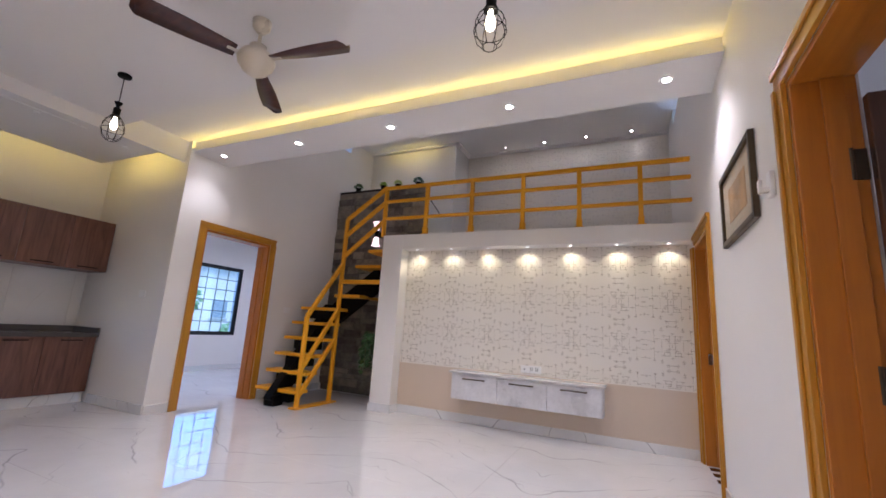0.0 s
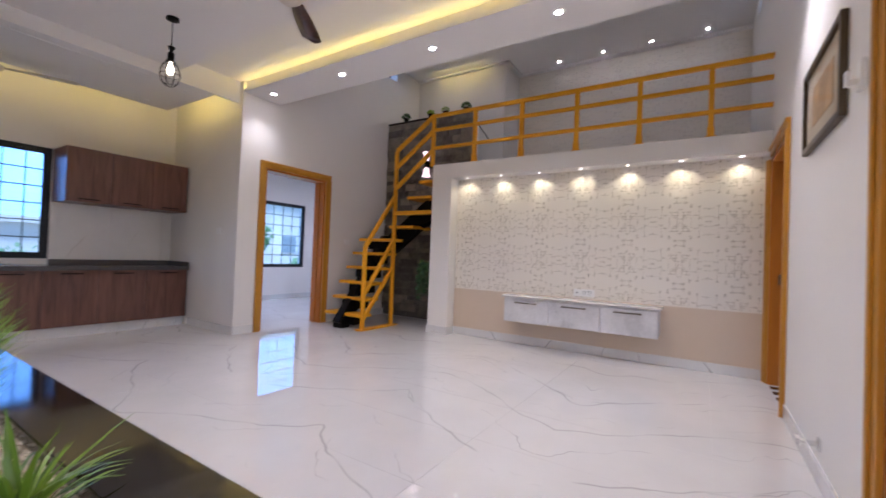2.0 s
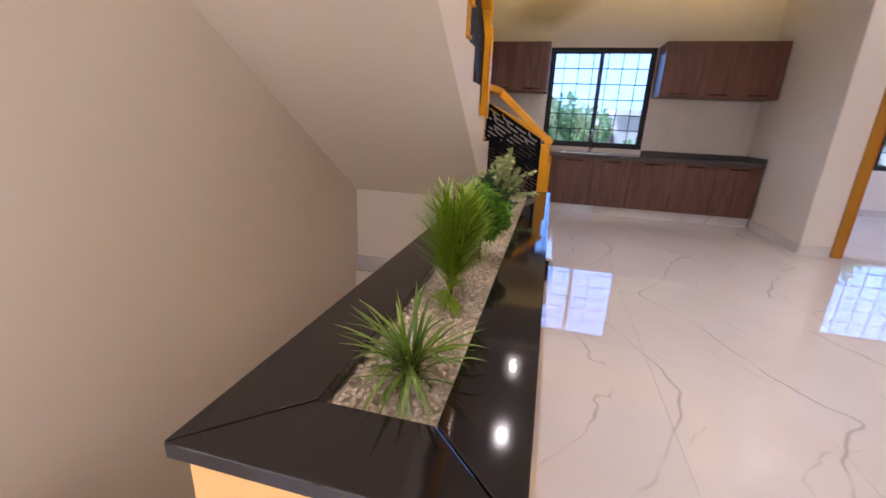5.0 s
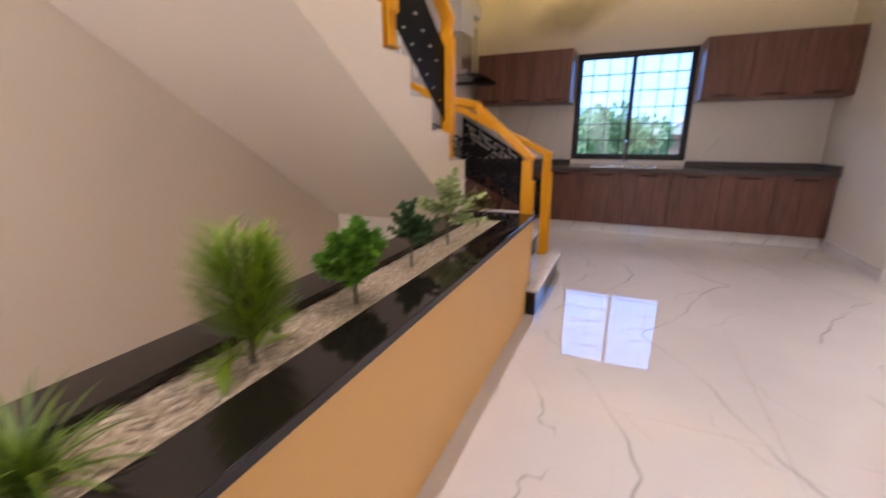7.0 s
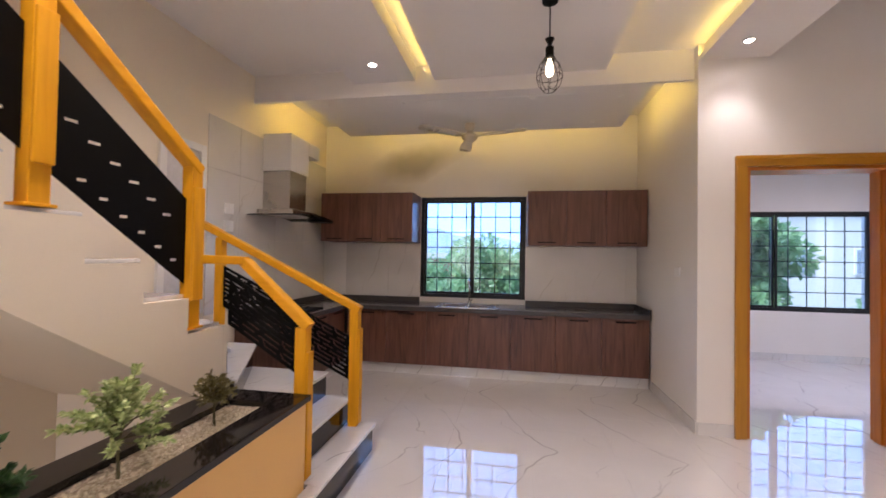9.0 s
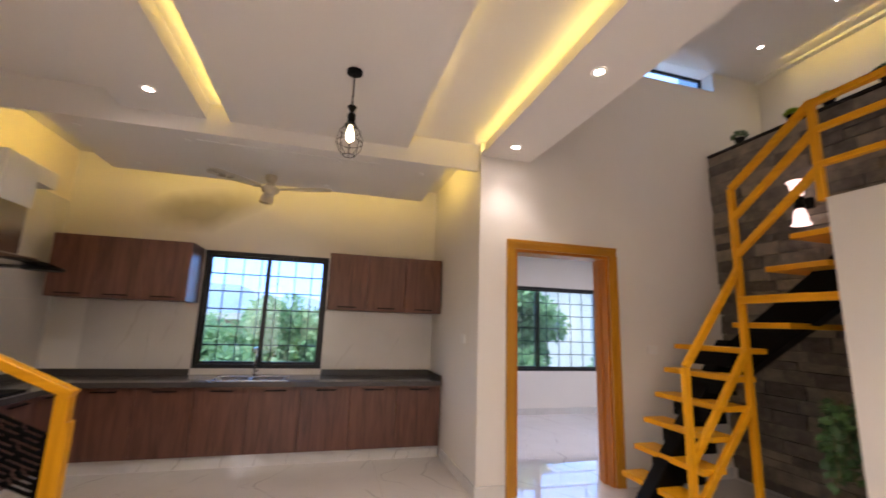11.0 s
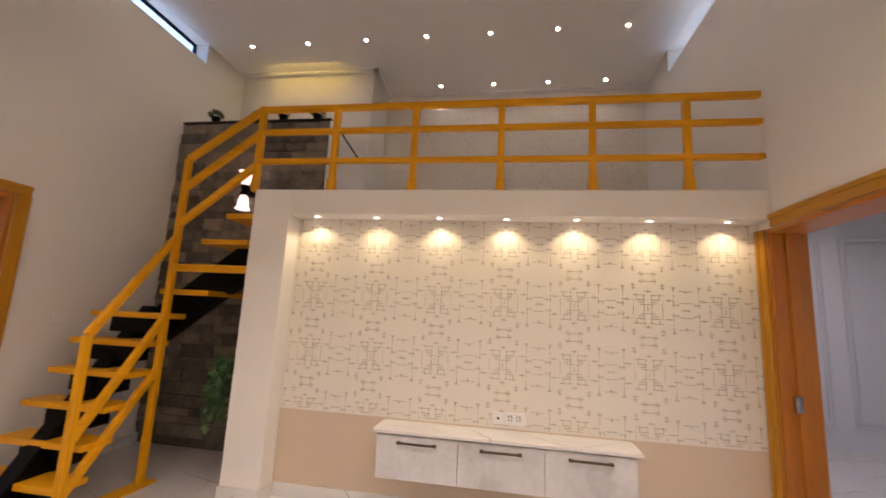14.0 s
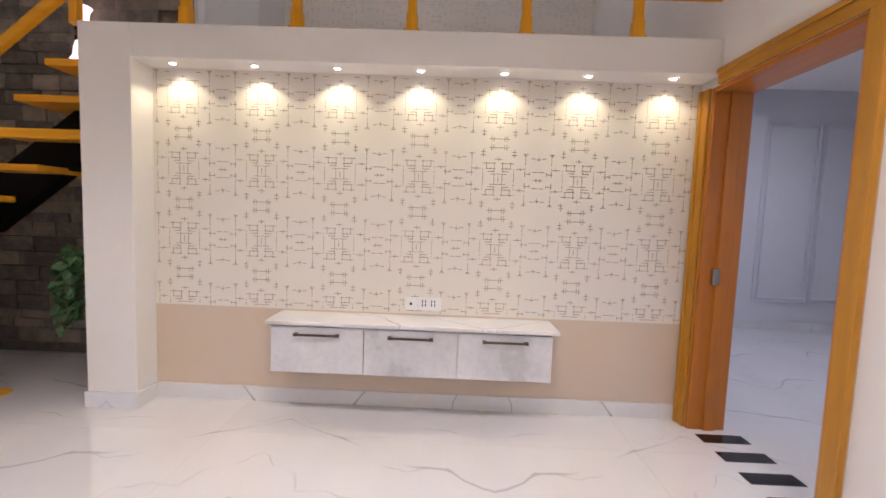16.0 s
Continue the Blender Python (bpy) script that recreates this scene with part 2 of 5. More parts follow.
M_WHITE = surface("white_plastic", (0.80, 0.79, 0.77), 0.35, 0.0, 0.02, 3, 90, 0.0)
M_IVORY = surface("ivory_enamel", (0.62, 0.56, 0.46), 0.3, 0.1, 0.04, 4, 60, 0.0)
M_BLADE = wood("dark_fan_blade", (0.035, 0.010, 0.008), (0.085, 0.026, 0.018), "x", 0.8, 0.35, 0.3)
M_GREYPANEL = surface("marbled_grey_front", (0.60, 0.59, 0.60), 0.3, 0.0, 0.22, 3.2, 30, 0.0)
M_GLASS = glass("blue_tinted_window_glass", (0.74, 0.88, 1.0))
M_BULBGLASS = glass("bulb_glass", (1.0, 0.97, 0.9))
M_LAMPDISC = glow("downlight_disc", (1.0, 0.93, 0.82), 55.0)
M_LOFTLAMP = glow("loft_spotlight_disc", (1.0, 0.90, 0.76), 155.0)
M_LAMPSMALL = glow("small_downlight_disc", (1.0, 0.90, 0.74), 9.0)
M_BULB = glow("filament_bulb", (1.0, 0.80, 0.50), 7.0)
M_SHADEGLOW = glow("sconce_shade_glass", (1.0, 0.76, 0.70), 0.75)
M_PANELGREY = surface("grey_panel_paint", (0.60, 0.60, 0.63), 0.5, vary=0.03, scale=1.5, fine=150, relief=0.03)

# ---- builders ----


def box(bm, x0, x1, y0, y1, z0, z1):
    v = [bm.verts.new((x, y, z)) for z in (z0, z1) for x, y in ((x0, y0), (x1, y0), (x1, y1), (x0, y1))]
    for f in ((3, 2, 1, 0), (4, 5, 6, 7), (0, 1, 5, 4), (1, 2, 6, 5), (2, 3, 7, 6), (3, 0, 4, 7)):
        bm.faces.new([v[i] for i in f])
    return v


def bar(bm, a, b, w, h, up=(0, 0, 1)):
    """A straight bar of section w x h from a to b."""
    a, b = Vector(a), Vector(b)
    d = (b - a).normalized()
    s = d.cross(Vector(up)).normalized()
    u = s.cross(d).normalized()
    c = [a + s * i * w / 2 + u * j * h / 2 for i, j in ((-1, -1), (1, -1), (1, 1), (-1, 1))]
    v = [bm.verts.new(p) for p in c] + [bm.verts.new(p + (b - a)) for p in c]
    for f in ((3, 2, 1, 0), (4, 5, 6, 7), (0, 1, 5, 4), (1, 2, 6, 5), (2, 3, 7, 6), (3, 0, 4, 7)):
        bm.faces.new([v[i] for i in f])


def lathe(bm, profile, cx, cy, n=24, cap=True):
    """Turn (radius, z) pairs round the vertical at cx, cy."""
    rings = []
    for r, z in profile:
        rings.append([bm.verts.new((cx + r * math.cos(2 * math.pi * i / n), cy + r * math.sin(2 * math.pi * i / n), z)) for i in range(n)])
    for p, q in zip(rings, rings[1:]):
        for i in range(n):
            bm.faces.new((p[i], p[(i + 1) % n], q[(i + 1) % n], q[i]))
    if cap:
        bm.faces.new(rings[0][::-1])
        bm.faces.new(rings[-1])


def tube(bm, pts, r, n=8):
    """A round tube through points."""
    pts = [Vector(p) for p in pts]
    rings = []
    for i, p in enumerate(pts):
        d = (pts[min(i + 1, len(pts) - 1)] - pts[max(i - 1, 0)]).normalized()
        s = d.cross(Vector((0.31, 0.22, 0.93))).normalized()
        u = s.cross(d)
        rr = r[i] if isinstance(r, (list, tuple)) else r
        rings.append([bm.verts.new(p + rr * (s * math.cos(2 * math.pi * k / n) + u * math.sin(2 * math.pi * k / n))) for k in range(n)])
    for a, b in zip(rings, rings[1:]):
        for k in range(n):
            bm.faces.new((a[k], b[k], b[(k + 1) % n], a[(k + 1) % n]))
    bm.faces.new(rings[0])
    bm.faces.new(rings[-1][::-1])


def finish(name, bm, material, soft=0.0, smooth=False):
    if soft:
        bmesh.ops.bevel(bm, geom=list(bm.edges), offset=soft, segments=2, affect="EDGES", profile=0.5)
    bmesh.ops.recalc_face_normals(bm, faces=list(bm.faces))
    me = bpy.data.meshes.new(name)
    bm.to_mesh(me)
    bm.free()
    if smooth:
        me.polygons.foreach_set("use_smooth", [True] * len(me.polygons))
    me.materials.append(material)
    return new(name, me)


def thing(name, at, label, category, group="", kind=""):
    ob = new(name)
    ob.empty_display_size = 0.1
    ob.matrix_basis = Matrix.Translation(at)
    return tagged(ob, label, category, group, kind)


def part(name, bm, material, parent, label="", soft=0.0, smooth=False, kind=""):
    ob = finish(name, bm, material, soft, smooth)
    ob.parent = parent
    ob.matrix_parent_inverse = parent.matrix_basis.inverted() if parent.type == "EMPTY" else Matrix()
    return tagged(ob, label, "", "", kind)


def structure(name, boxes, material, label, soft=0.0, category=""):
    bm = bmesh.new()
    for b in boxes:
        box(bm, *b)
    ob = finish(name, bm, material, soft)
    return tagged(ob, label, category or name.split("_")[0], "", "structure")


def bpart(name, boxes, material, parent, label="", soft=0.0):
    bm = bmesh.new()
    for b in boxes:
        box(bm, *b)
    return part(name, bm, material, parent, label, soft)


def wall_x(x0, x1, y0, y1, z0, z1, holes):
    """Boxes of a wall that runs along y, with rectangular holes (ya, yb, za, zb)."""
    out, ys = [], sorted({y0, y1, *(h[0] for h in holes), *(h[1] for h in holes)})
    for a, b in zip(ys, ys[1:]):
        cuts = sorted((h[2], h[3]) for h in holes if h[0] < (a + b) / 2 < h[1])
        z = z0
        for c, d in cuts:
            if c > z:
                out.append((x0, x1, a, b, z, c))
            z = d
        if z < z1:
            out.append((x0, x1, a, b, z, z1))
    return out


# ---- large structure ----
LWX = -7.15                                # far wall of the side room
LWIN = (4.77, 7.18, 0.70, 2.13)            # its window
KWIN = (1.04, 2.406, 0.87, 2.186)          # kitchen window
CLL = (5.20, 6.715, 4.30, 4.552)             # high windows
CLR = (5.55, 7.28, 4.28, 4.552)
DL = (4.091, 5.121, 0.0, 2.161)               # door openings
DR = (4.76, 5.715, 0.0, 2.115)
FILLWIN = (-0.25, 1.25, 0.25, 2.35)           # unseen window behind the camera, added to let in fill light
DE = (1.74, 2.735, 0.0, 2.19)

floor = structure("floor", [(WK, WR + 0.02, 1.10, 9.0, -0.12, -0.012), (WK, -2.43, WS, 1.10, -0.12, -0.012), (0.25, WR + 0.02, BACK, 1.10, -0.12, -0.012),
                            (-7.3, WK, 3.4, 9.0, -0.12, -0.012), (WR + 0.02, 5.2, 1.0, 9.0, -0.12, -0.012)],
                  M_JOINT, "white polished marble tile floor with grey veins", category="floor")
structure("wall_door_side", wall_x(WL - 0.2, WL, PIER, 8.3, 0, LCEIL, [DL, CLL]), M_WALL, "white painted wall with a doorway and a high window")
structure("wall_kitchen_pier", [(WK, WL - 0.2, PIER, PIER + 0.2, 0, SLAB)], M_WALL, "white painted side wall of the kitchen")
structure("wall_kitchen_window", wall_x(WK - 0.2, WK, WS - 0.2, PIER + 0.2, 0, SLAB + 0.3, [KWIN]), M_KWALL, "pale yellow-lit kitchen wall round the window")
structure("wall_stairs", [(WK, WR, WS - 0.15, WS, -1.4, LCEIL)], M_CREAM, "cream painted wall behind the stairs and hood")
structure("wall_picture_side", wall_x(WR, WR + 0.22, BACK, 8.3, 0, LCEIL, [DR, DE, CLR, FILLWIN]), M_WALL, "white painted wall with two doorways and a high window")
structure("wall_entrance", [(-0.2, WR, BACK - 0.15, BACK, 0, LCEIL)], M_WALL, "plain white wall closing the entrance end")
structure("wall_entrance_side", [(0.6, 0.75, BACK, WS - 0.15, 0, LCEIL)], M_WALL, "plain white wall beside the entrance")
structure("wall_loft_back", [(-2.27, WR, 8.07, 8.25, LOFT, LCEIL)], M_WALL, "white loft wall with a pale printed paper")
structure("wall_loft_block", [(WL, -2.27, 7.43, 8.25, LOFT, LCEIL)], M_WALL, "white block wall behind the stone screen on the loft")
structure("wall_under_loft", [(NP, WR, NB + 0.1, NB + 0.25, 0, NTOP), (NP, -2.40, NB + 0.25, 6.5, 0, NTOP)], M_WALL, "plain wall under the loft")
structure("wall_stairwell_back", [(WL, -2.40, 6.62, 6.8, 0, LOFT)], M_WALL, "plain wall behind the stone screen")
structure("wall_television", [(NP, NL, NF, NB + 0.1, 0, LOFT), (NL, WR, NF, NB + 0.1, NTOP, LOFT), (NL, WR, NB, NB + 0.1, 0, NTOP)],
                    M_WALL, "white plastered television wall with a recessed lit niche", soft=0.004)
structure("floor_loft", [(NP, WR, NB + 0.1, 8.07, NTOP, LOFT)], M_SKIRT, "pale loft floor slab", category="floor")
wp = structure("wallpaper_panel", [(NL + 0.002, WR - 0.002, NB - 0.004, NB - 0.0005, BANDZ + 0.001, NTOP - 0.001)], M_PAPER, "cream wallpaper with a fine dark geometric print", category="wallpaper")
structure("wall_band", [(NL + 0.002, WR - 0.002, NB - 0.006, NB - 0.0005, 0.10, BANDZ)], M_BAND, "beige painted band below the wallpaper", category="wall")
structure("baseboard", [(NL + 0.002, WR - 0.002, NB - 0.016, NB - 0.0005, 0, 0.10), (NP - 0.012, NL + 0.012, NF - 0.012, NF, 0, 0.10), (NL, NL + 0.012, NF, NB - 0.016, 0, 0.10),
                        (NP - 0.012, NP, NF, 6.5, 0, 0.10), (WL, WL + 0.012, PIER, DL[0] - 0.088, 0, 0.10), (WL, WL + 0.012, DL[1] + 0.088, 6.5, 0, 0.10),
                        (WR - 0.012, WR, DE[1] + 0.09, DR[0] - 0.09, 0, 0.10), (WL - 0.2, WL, PIER - 0.012, PIER, 0, 0.1), (WK + 0.6, WL - 0.2, PIER - 0.012, PIER, 0, 0.1),
                        (LWX, LWX + 0.012, 3.6, 8.2, 0, 0.1)], M_SKIRT, "veined white marble skirting", category="baseboard")

# ceilings: slab, dropped panels, kitchen panel, loft ceiling
structure("ceiling_slab", [(WK, WR, WS, 4.26, SLAB, SLAB + 0.1), (WK, WL - 0.05, WS, PIER, SLAB + 0.02, SLAB + 0.11)], M_CEIL, "white ceiling above the dropped panels")
structure("ceiling_strip", [(WL, WR, 3.78, 4.26, CEIL, SLAB), (WL, WR, 3.74, 3.78, CEIL, CEIL + 0.035), (WL, WR, 4.24, 4.26, SLAB, LCEIL)], M_CEIL, "white dropped ceiling strip with a lit cove edge")
structure("ceiling_centre", [(WL - 0.07, WR, 1.515, 3.03, CEIL, CEIL + 0.05), (WL - 0.07, WR, 1.60, 2.75, CEIL + 0.05, SLAB)], M_CEIL, "white dropped centre ceiling panel")
structure("ceiling_side", [(WL - 0.07, WR, 0.725, 1.335, CEIL, SLAB)], M_CEIL, "white dropped side ceiling strip")
structure("ceiling_kitchen_beam", [(WL - 0.11, WL - 0.07, WS, PIER, 2.915, SLAB)], M_CEIL, "white beam edge between kitchen and living room")
structure("ceiling_kitchen", [(-5.43, WL - 0.11, 0.19, 3.44, 2.915, 2.95), (-5.28, WL - 0.11, 0.35, 3.27, 2.95, SLAB + 0.02)], M_CEIL, "white dropped kitchen ceiling panel with lit edges")
structure("ceiling_loft", [(WL - 0.2, WR + 0.22, 4.24, 8.25, LCEIL, LCEIL + 0.12), (-2.27, -2.19, 7.36, 8.07, LCEIL - 0.03, LCEIL), (WL, -2.19, 7.36, 7.43, LCEIL - 0.03, LCEIL), (-2.19, WR, 7.99, 8.07, LCEIL - 0.03, LCEIL)], M_CEIL, "white ceiling over the loft")

# the side room and the panelled room
structure("wall_side_room", wall_x(LWX - 0.2, LWX, 3.4, 9.0, 0, 3.0, [LWIN]) + [(LWX, WL - 0.2, 8.6, 8.8, 0, 3.0), (LWX, WK, PIER, PIER + 0.2, 0, 3.0)], M_WALL, "white wall of the side room round its window")
structure("ceiling_side_room", [(LWX, WL - 0.2, PIER + 0.2, 8.8, 2.95, 3.05)], M_CEIL, "white ceiling of the side room")
# the opening in the 5.0 wall is unseen, added to let daylight in
structure("wall_panelled", [(WR + 0.22, 5.2, 8.4, 8.6, 0, 3.2), *wall_x(5.0, 5.2, 1.0, 8.4, 0, 3.2, [(1.4, 3.8, 0.7, 2.7)]), (WR + 0.22, 5.2, 0.9, 1.0, 0, 3.2)], M_PANELGREY, "grey panelled wall of the room behind the doorway")
structure("ceiling_panelled_room", [(WR + 0.22, 5.2, 1.0, 8.4, 3.0, 3.1)], M_CEIL, "white ceiling of the panelled room")
structure("baseboard_panelled_room", [(WR + 0.22, 5.0, 8.385, 8.4, 0, 0.10)], M_SKIRT, "marble skirting of the panelled room", category="baseboard")
bm = bmesh.new()
for x0 in (1.80, 2.70, 3.60, 4.29):
    for a, b, c, d in ((x0, x0 + 0.7, 0.35, 0.375), (x0, x0 + 0.7, 2.6, 2.625), (x0, x0 + 0.025, 0.375, 2.6), (x0 + 0.675, x0 + 0.7, 0.375, 2.6),
                       (x0 + 0.06, x0 + 0.64, 0.41, 0.422), (x0 + 0.06, x0 + 0.64, 2.55, 2.562), (x0 + 0.06, x0 + 0.072, 0.422, 2.55), (x0 + 0.628, x0 + 0.64, 0.422, 2.55)):
        box(bm, a, b, 8.38, 8.4, c, d)
tagged(finish("trim_panel_moulding", bm, M_PANELGREY), "thin grey rectangular wall mouldings", "trim", "", "structure")

# stairwell pit beside the planter
structure("floor_stairwell", [(-2.43, 0.25, WS, 1.10, -1.5, -1.4), (0.25, 0.30, WS, 0.62, -1.4, -0.001), (-2.46, -2.43, WS, 1.10, -1.4, -0.13), (-2.43, 0.25, 0.62, 0.69, -1.4, -0.001)], M_CREAM, "plain floor under the stairs", category="floor")


def casing(name, x_face, out, y0, y1, top, depth, label, head_end=None):
    """A wooden door frame: two stepped side casings, a head and the lining, on the wall face at x_face; out is the room's side."""
    d = tagged(new(name), label, "door frame", "", "structure")
    w = 0.085
    s = out
    for nm, ya, yb in (("side_casing", y0 - w, y0), ("side_casing", y1, y1 + w)):
        bm = bmesh.new()
        xs = sorted((x_face + s * 0.001, x_face + s * 0.022))
        box(bm, xs[0], xs[1], ya, yb, 0.0, top)
        outer = (ya, ya + 0.03) if ya < y0 else (yb - 0.03, yb)
        xo = sorted((x_face + s * 0.022, x_face + s * 0.034))
        box(bm, xo[0], xo[1], outer[0], outer[1], 0.0, top)
        part(nm, bm, M_DOORW, d, "", 0.003)
    bm = bmesh.new()
    xs = sorted((x_face + s * 0.001, x_face + s * 0.022))
    ye = head_end or y1 + w
    box(bm, xs[0], xs[1], y0 - w, ye, top, top + w)
    xo = sorted((x_face + s * 0.022, x_face + s * 0.034))
    box(bm, xo[0], xo[1], y0 - w, ye, top + w - 0.03, top + w)
    part("head_casing", bm, M_DOORH, d, "", 0.003)
    xa, xb = sorted((x_face + s * 0.001, x_face - s * depth))
    xm0, xm1 = sorted((x_face - s * 0.09, x_face - s * 0.16))
    for nm, ya, yb, m0, m1 in (("jamb", y0, y0 + 0.03, y0 + 0.03, y0 + 0.045), ("jamb", y1 - 0.03, y1, y1 - 0.045, y1 - 0.03)):
        bm = bmesh.new()
        box(bm, xa, xb, ya, yb, 0.0, top)
        box(bm, xm0, xm1, m0, m1, 0.0, top - 0.03)
        part(nm, bm, M_JAMB, d, "", 0.003)
    bm = bmesh.new()
    box(bm, xa, xb, y0 + 0.03, y1 - 0.03, top - 0.03, top)
    part("head_lining", bm, M_JAMBH, d, "", 0.003)
    return d


casing("door_1", WL, 1, DL[0], DL[1], DL[3], 0.21, "orange varnished wooden door frame to the side room")
d2 = casing("door_2", WR, -1, DR[0], DR[1], DR[3], 0.23, "orange varnished wooden door frame beside the television wall", NF - 0.003)
d3 = casing("door_3", WR, -1, DE[0], DE[1], DE[3], 0.20, "orange varnished wooden door frame with steel hinges")
bm = bmesh.new()
box(bm, WR + 0.06, WR + 0.10, DR[1] - 0.065, DR[1] - 0.031, 0.93, 1.03)
part("strike_plate", bm, M_STEEL, d2, "steel latch plate", 0.004)
for z in (0.30, 1.02, 1.80):
    bm = bmesh.new()
    box(bm, WR + 0.10, WR + 0.145, DE[1] - 0.034, DE[1] - 0.0302, z - 0.06, z + 0.06)
    lathe(bm, [(0.008, z - 0.062), (0.008, z + 0.062)], WR + 0.152, DE[1] - 0.04, 10)
    box(bm, WR + 0.158, WR + 0.20, DE[1] - 0.036, DE[1] - 0.0325, z - 0.06, z + 0.06)
    part("hinge", bm, M_BRONZE, d3, "dark steel butt hinge")
leaf = thing("door_leaf", (WR + 0.2, DE[1] - 0.06, 0), "dark brown glossy door leaf standing open", "door")
bpart("panel", [(WR + 0.205, WR + 1.05, DE[1] - 0.078, DE[1] - 0.038, 0.01, 2.06)], M_LEAF_DOOR, leaf, "", 0.003)
bpart("raised_panel", [(WR + 0.33, WR + 0.92, DE[1] - 0.086, DE[1] - 0.078, 0.2, 0.9), (WR + 0.33, WR + 0.92, DE[1] - 0.086, DE[1] - 0.078, 1.05, 1.9)], M_LEAF_DOOR, leaf, "", 0.003)

# black inlays in the threshold beside the television wall
inlay = tagged(new("trim_threshold"), "black granite bars set in the white threshold", "threshold", "", "structure")
for k in range(5):
    y = 5.62 - 0.193 * k
    bm = bmesh.new()
    box(bm, WR + 0.012, WR + 0.29, y - 0.094, y, 0.0, 0.0045)
    part("granite_bar", bm, M_GRANITE, inlay)

# ---- windows ----


def window(name, x, y0, y1, z0, z1, panes, bars, rods, label, f=0.045, g=0.028, deep=0.08):
    """A black sliding window in a wall along y, with a grid of thin bars outside."""
    w = tagged(new(name), label, "window", "", "structure")
    bm = bmesh.new()
    for b in ((y0, y1, z0, z0 + f), (y0, y1, z1 - f, z1), (y0, y0 + f, z0 + f, z1 - f), (y1 - f, y1, z0 + f, z1 - f)):
        box(bm, x - 0.01 - deep, x - 0.01, *b)
    part("window_frame", bm, M_ALU, w, "", 0.003)
    step = (y1 - y0 - 2 * f) / panes
    for i in range(panes):
        a, b = y0 + f + i * step, y0 + f + (i + 1) * step
        bm = bmesh.new()
        xs = x - 0.01 - min(deep, 0.065) + 0.03 * (i % 2)
        for q in ((a, b, z0 + f, z0 + f + g), (a, b, z1 - f - g, z1 - f), (a, a + g, z0 + f + g, z1 - f - g), (b - g, b, z0 + f + g, z1 - f - g)):
            box(bm, xs, xs + min(0.025, deep * 0.6), *q)
        s = part("sash", bm, M_ALU, w)
        bm = bmesh.new()
        box(bm, xs + 0.010, xs + 0.014, a + g, b - g, z0 + f + g, z1 - f - g)
        p = part("pane", bm, M_GLASS, s)
        p.visible_shadow = False
    for i in range(bars):
        z = z0 + f + (z1 - z0 - 2 * f) * (i + 1) / (bars + 1)
        bm = bmesh.new()
        box(bm, x - 0.150, x - 0.138, y0, y1, z - 0.007, z + 0.007)
        part("bar", bm, M_ALU, w)
    for i in range(rods):
        y = y0 + (y1 - y0) * (i + 1) / (rods + 1)
        bm = bmesh.new()
        box(bm, x - 0.160, x - 0.150, y - 0.006, y + 0.006, z0, z1)
        part("rod", bm, M_ALU, w)
    return w


window("window_1", WK, *KWIN, 2, 5, 6, "black sliding kitchen window with a barred grille")
window("window_2", LWX, *LWIN, 2, 5, 9, "black sliding window of the side room with a grille")
window("window_3", WL - 0.15, *CLL, 1, 0, 0, "high narrow window under the loft ceiling", 0.020, 0.012, 0.03)
window("window_4", WR + 0.21, *CLR, 1, 0, 0, "high narrow window under the loft ceiling", 0.020, 0.012, 0.03)

window("window_added", WR + 0.15, *FILLWIN, 2, 0, 0, "tall window beside the entrance")
# area lamp in that unseen window, added to brighten the stairs and planter
fill_lamp = bpy.data.lights.new("entrance_fill", "AREA")
fill_lamp.shape, fill_lamp.energy, fill_lamp.color, fill_lamp.size, fill_lamp.size_y = "RECTANGLE", 9.5, (1.0, 0.88, 0.74), 1.4, 2.0
new("entrance_fill", fill_lamp).matrix_world = look((WR + 0.04, 0.5, 1.3), (-2.0, 0.5, 1.1))

# ---- outside ----
M_GROUND = surface("dry_ground", (0.20, 0.17, 0.12), 0.9, vary=0.3, scale=0.5, fine=8)
M_HOUSE = surface("pale_house_render", (0.74, 0.71, 0.66), 0.8, vary=0.08, scale=0.4, fine=10)
M_HOUSE2 = surface("terracotta_render", (0.46, 0.28, 0.20), 0.8, vary=0.1, scale=0.4, fine=10)
M_HILL = surface("far_hill", (0.24, 0.31, 0.42), 1.0, vary=0.2, scale=0.02, fine=0.4, relief=0)
M_DARKGLASS = surface("dark_house_glass", (0.28, 0.34, 0.40), 0.15, vary=0.2)


def leaf_mat(name, dark, light, through_light=0.0):
    m, t, b = nodes_of(name)
    g = t.nodes.new("ShaderNodeNewGeometry")
    t.links.new(ramp(t, [(0.0, dark), (1.0, light)], g.outputs["Random Per Island"]), b.inputs["Base Color"])
    b.inputs["Roughness"].default_value = 0.45
    if through_light:
        tr, mx = t.nodes.new("ShaderNodeBsdfTranslucent"), t.nodes.new("ShaderNodeMixShader")
        t.links.new(b.inputs["Base Color"].links[0].from_socket, tr.inputs[0])
        mx.inputs[0].default_value = through_light
        t.links.new(b.outputs[0], mx.inputs[1])
        t.links.new(tr.outputs[0], mx.inputs[2])
        t.links.new(mx.outputs[0], t.nodes["Material Output"].inputs[0])
    return m


M_TREE = leaf_mat("tree_leaves", (0.24, 0.41, 0.19), (0.38, 0.55, 0.28), 0.55)
M_BARK = surface("bark", (0.12, 0.08, 0.05), 0.9, vary=0.3, scale=8, fine=40, relief=0.3)
bm = bmesh.new()
box(bm, -400, -7.6, -300, 300, -3.6, -3.4)
tagged(finish("ground", bm, M_GROUND), "dry ground outside below the windows", "ground", "", "structure")


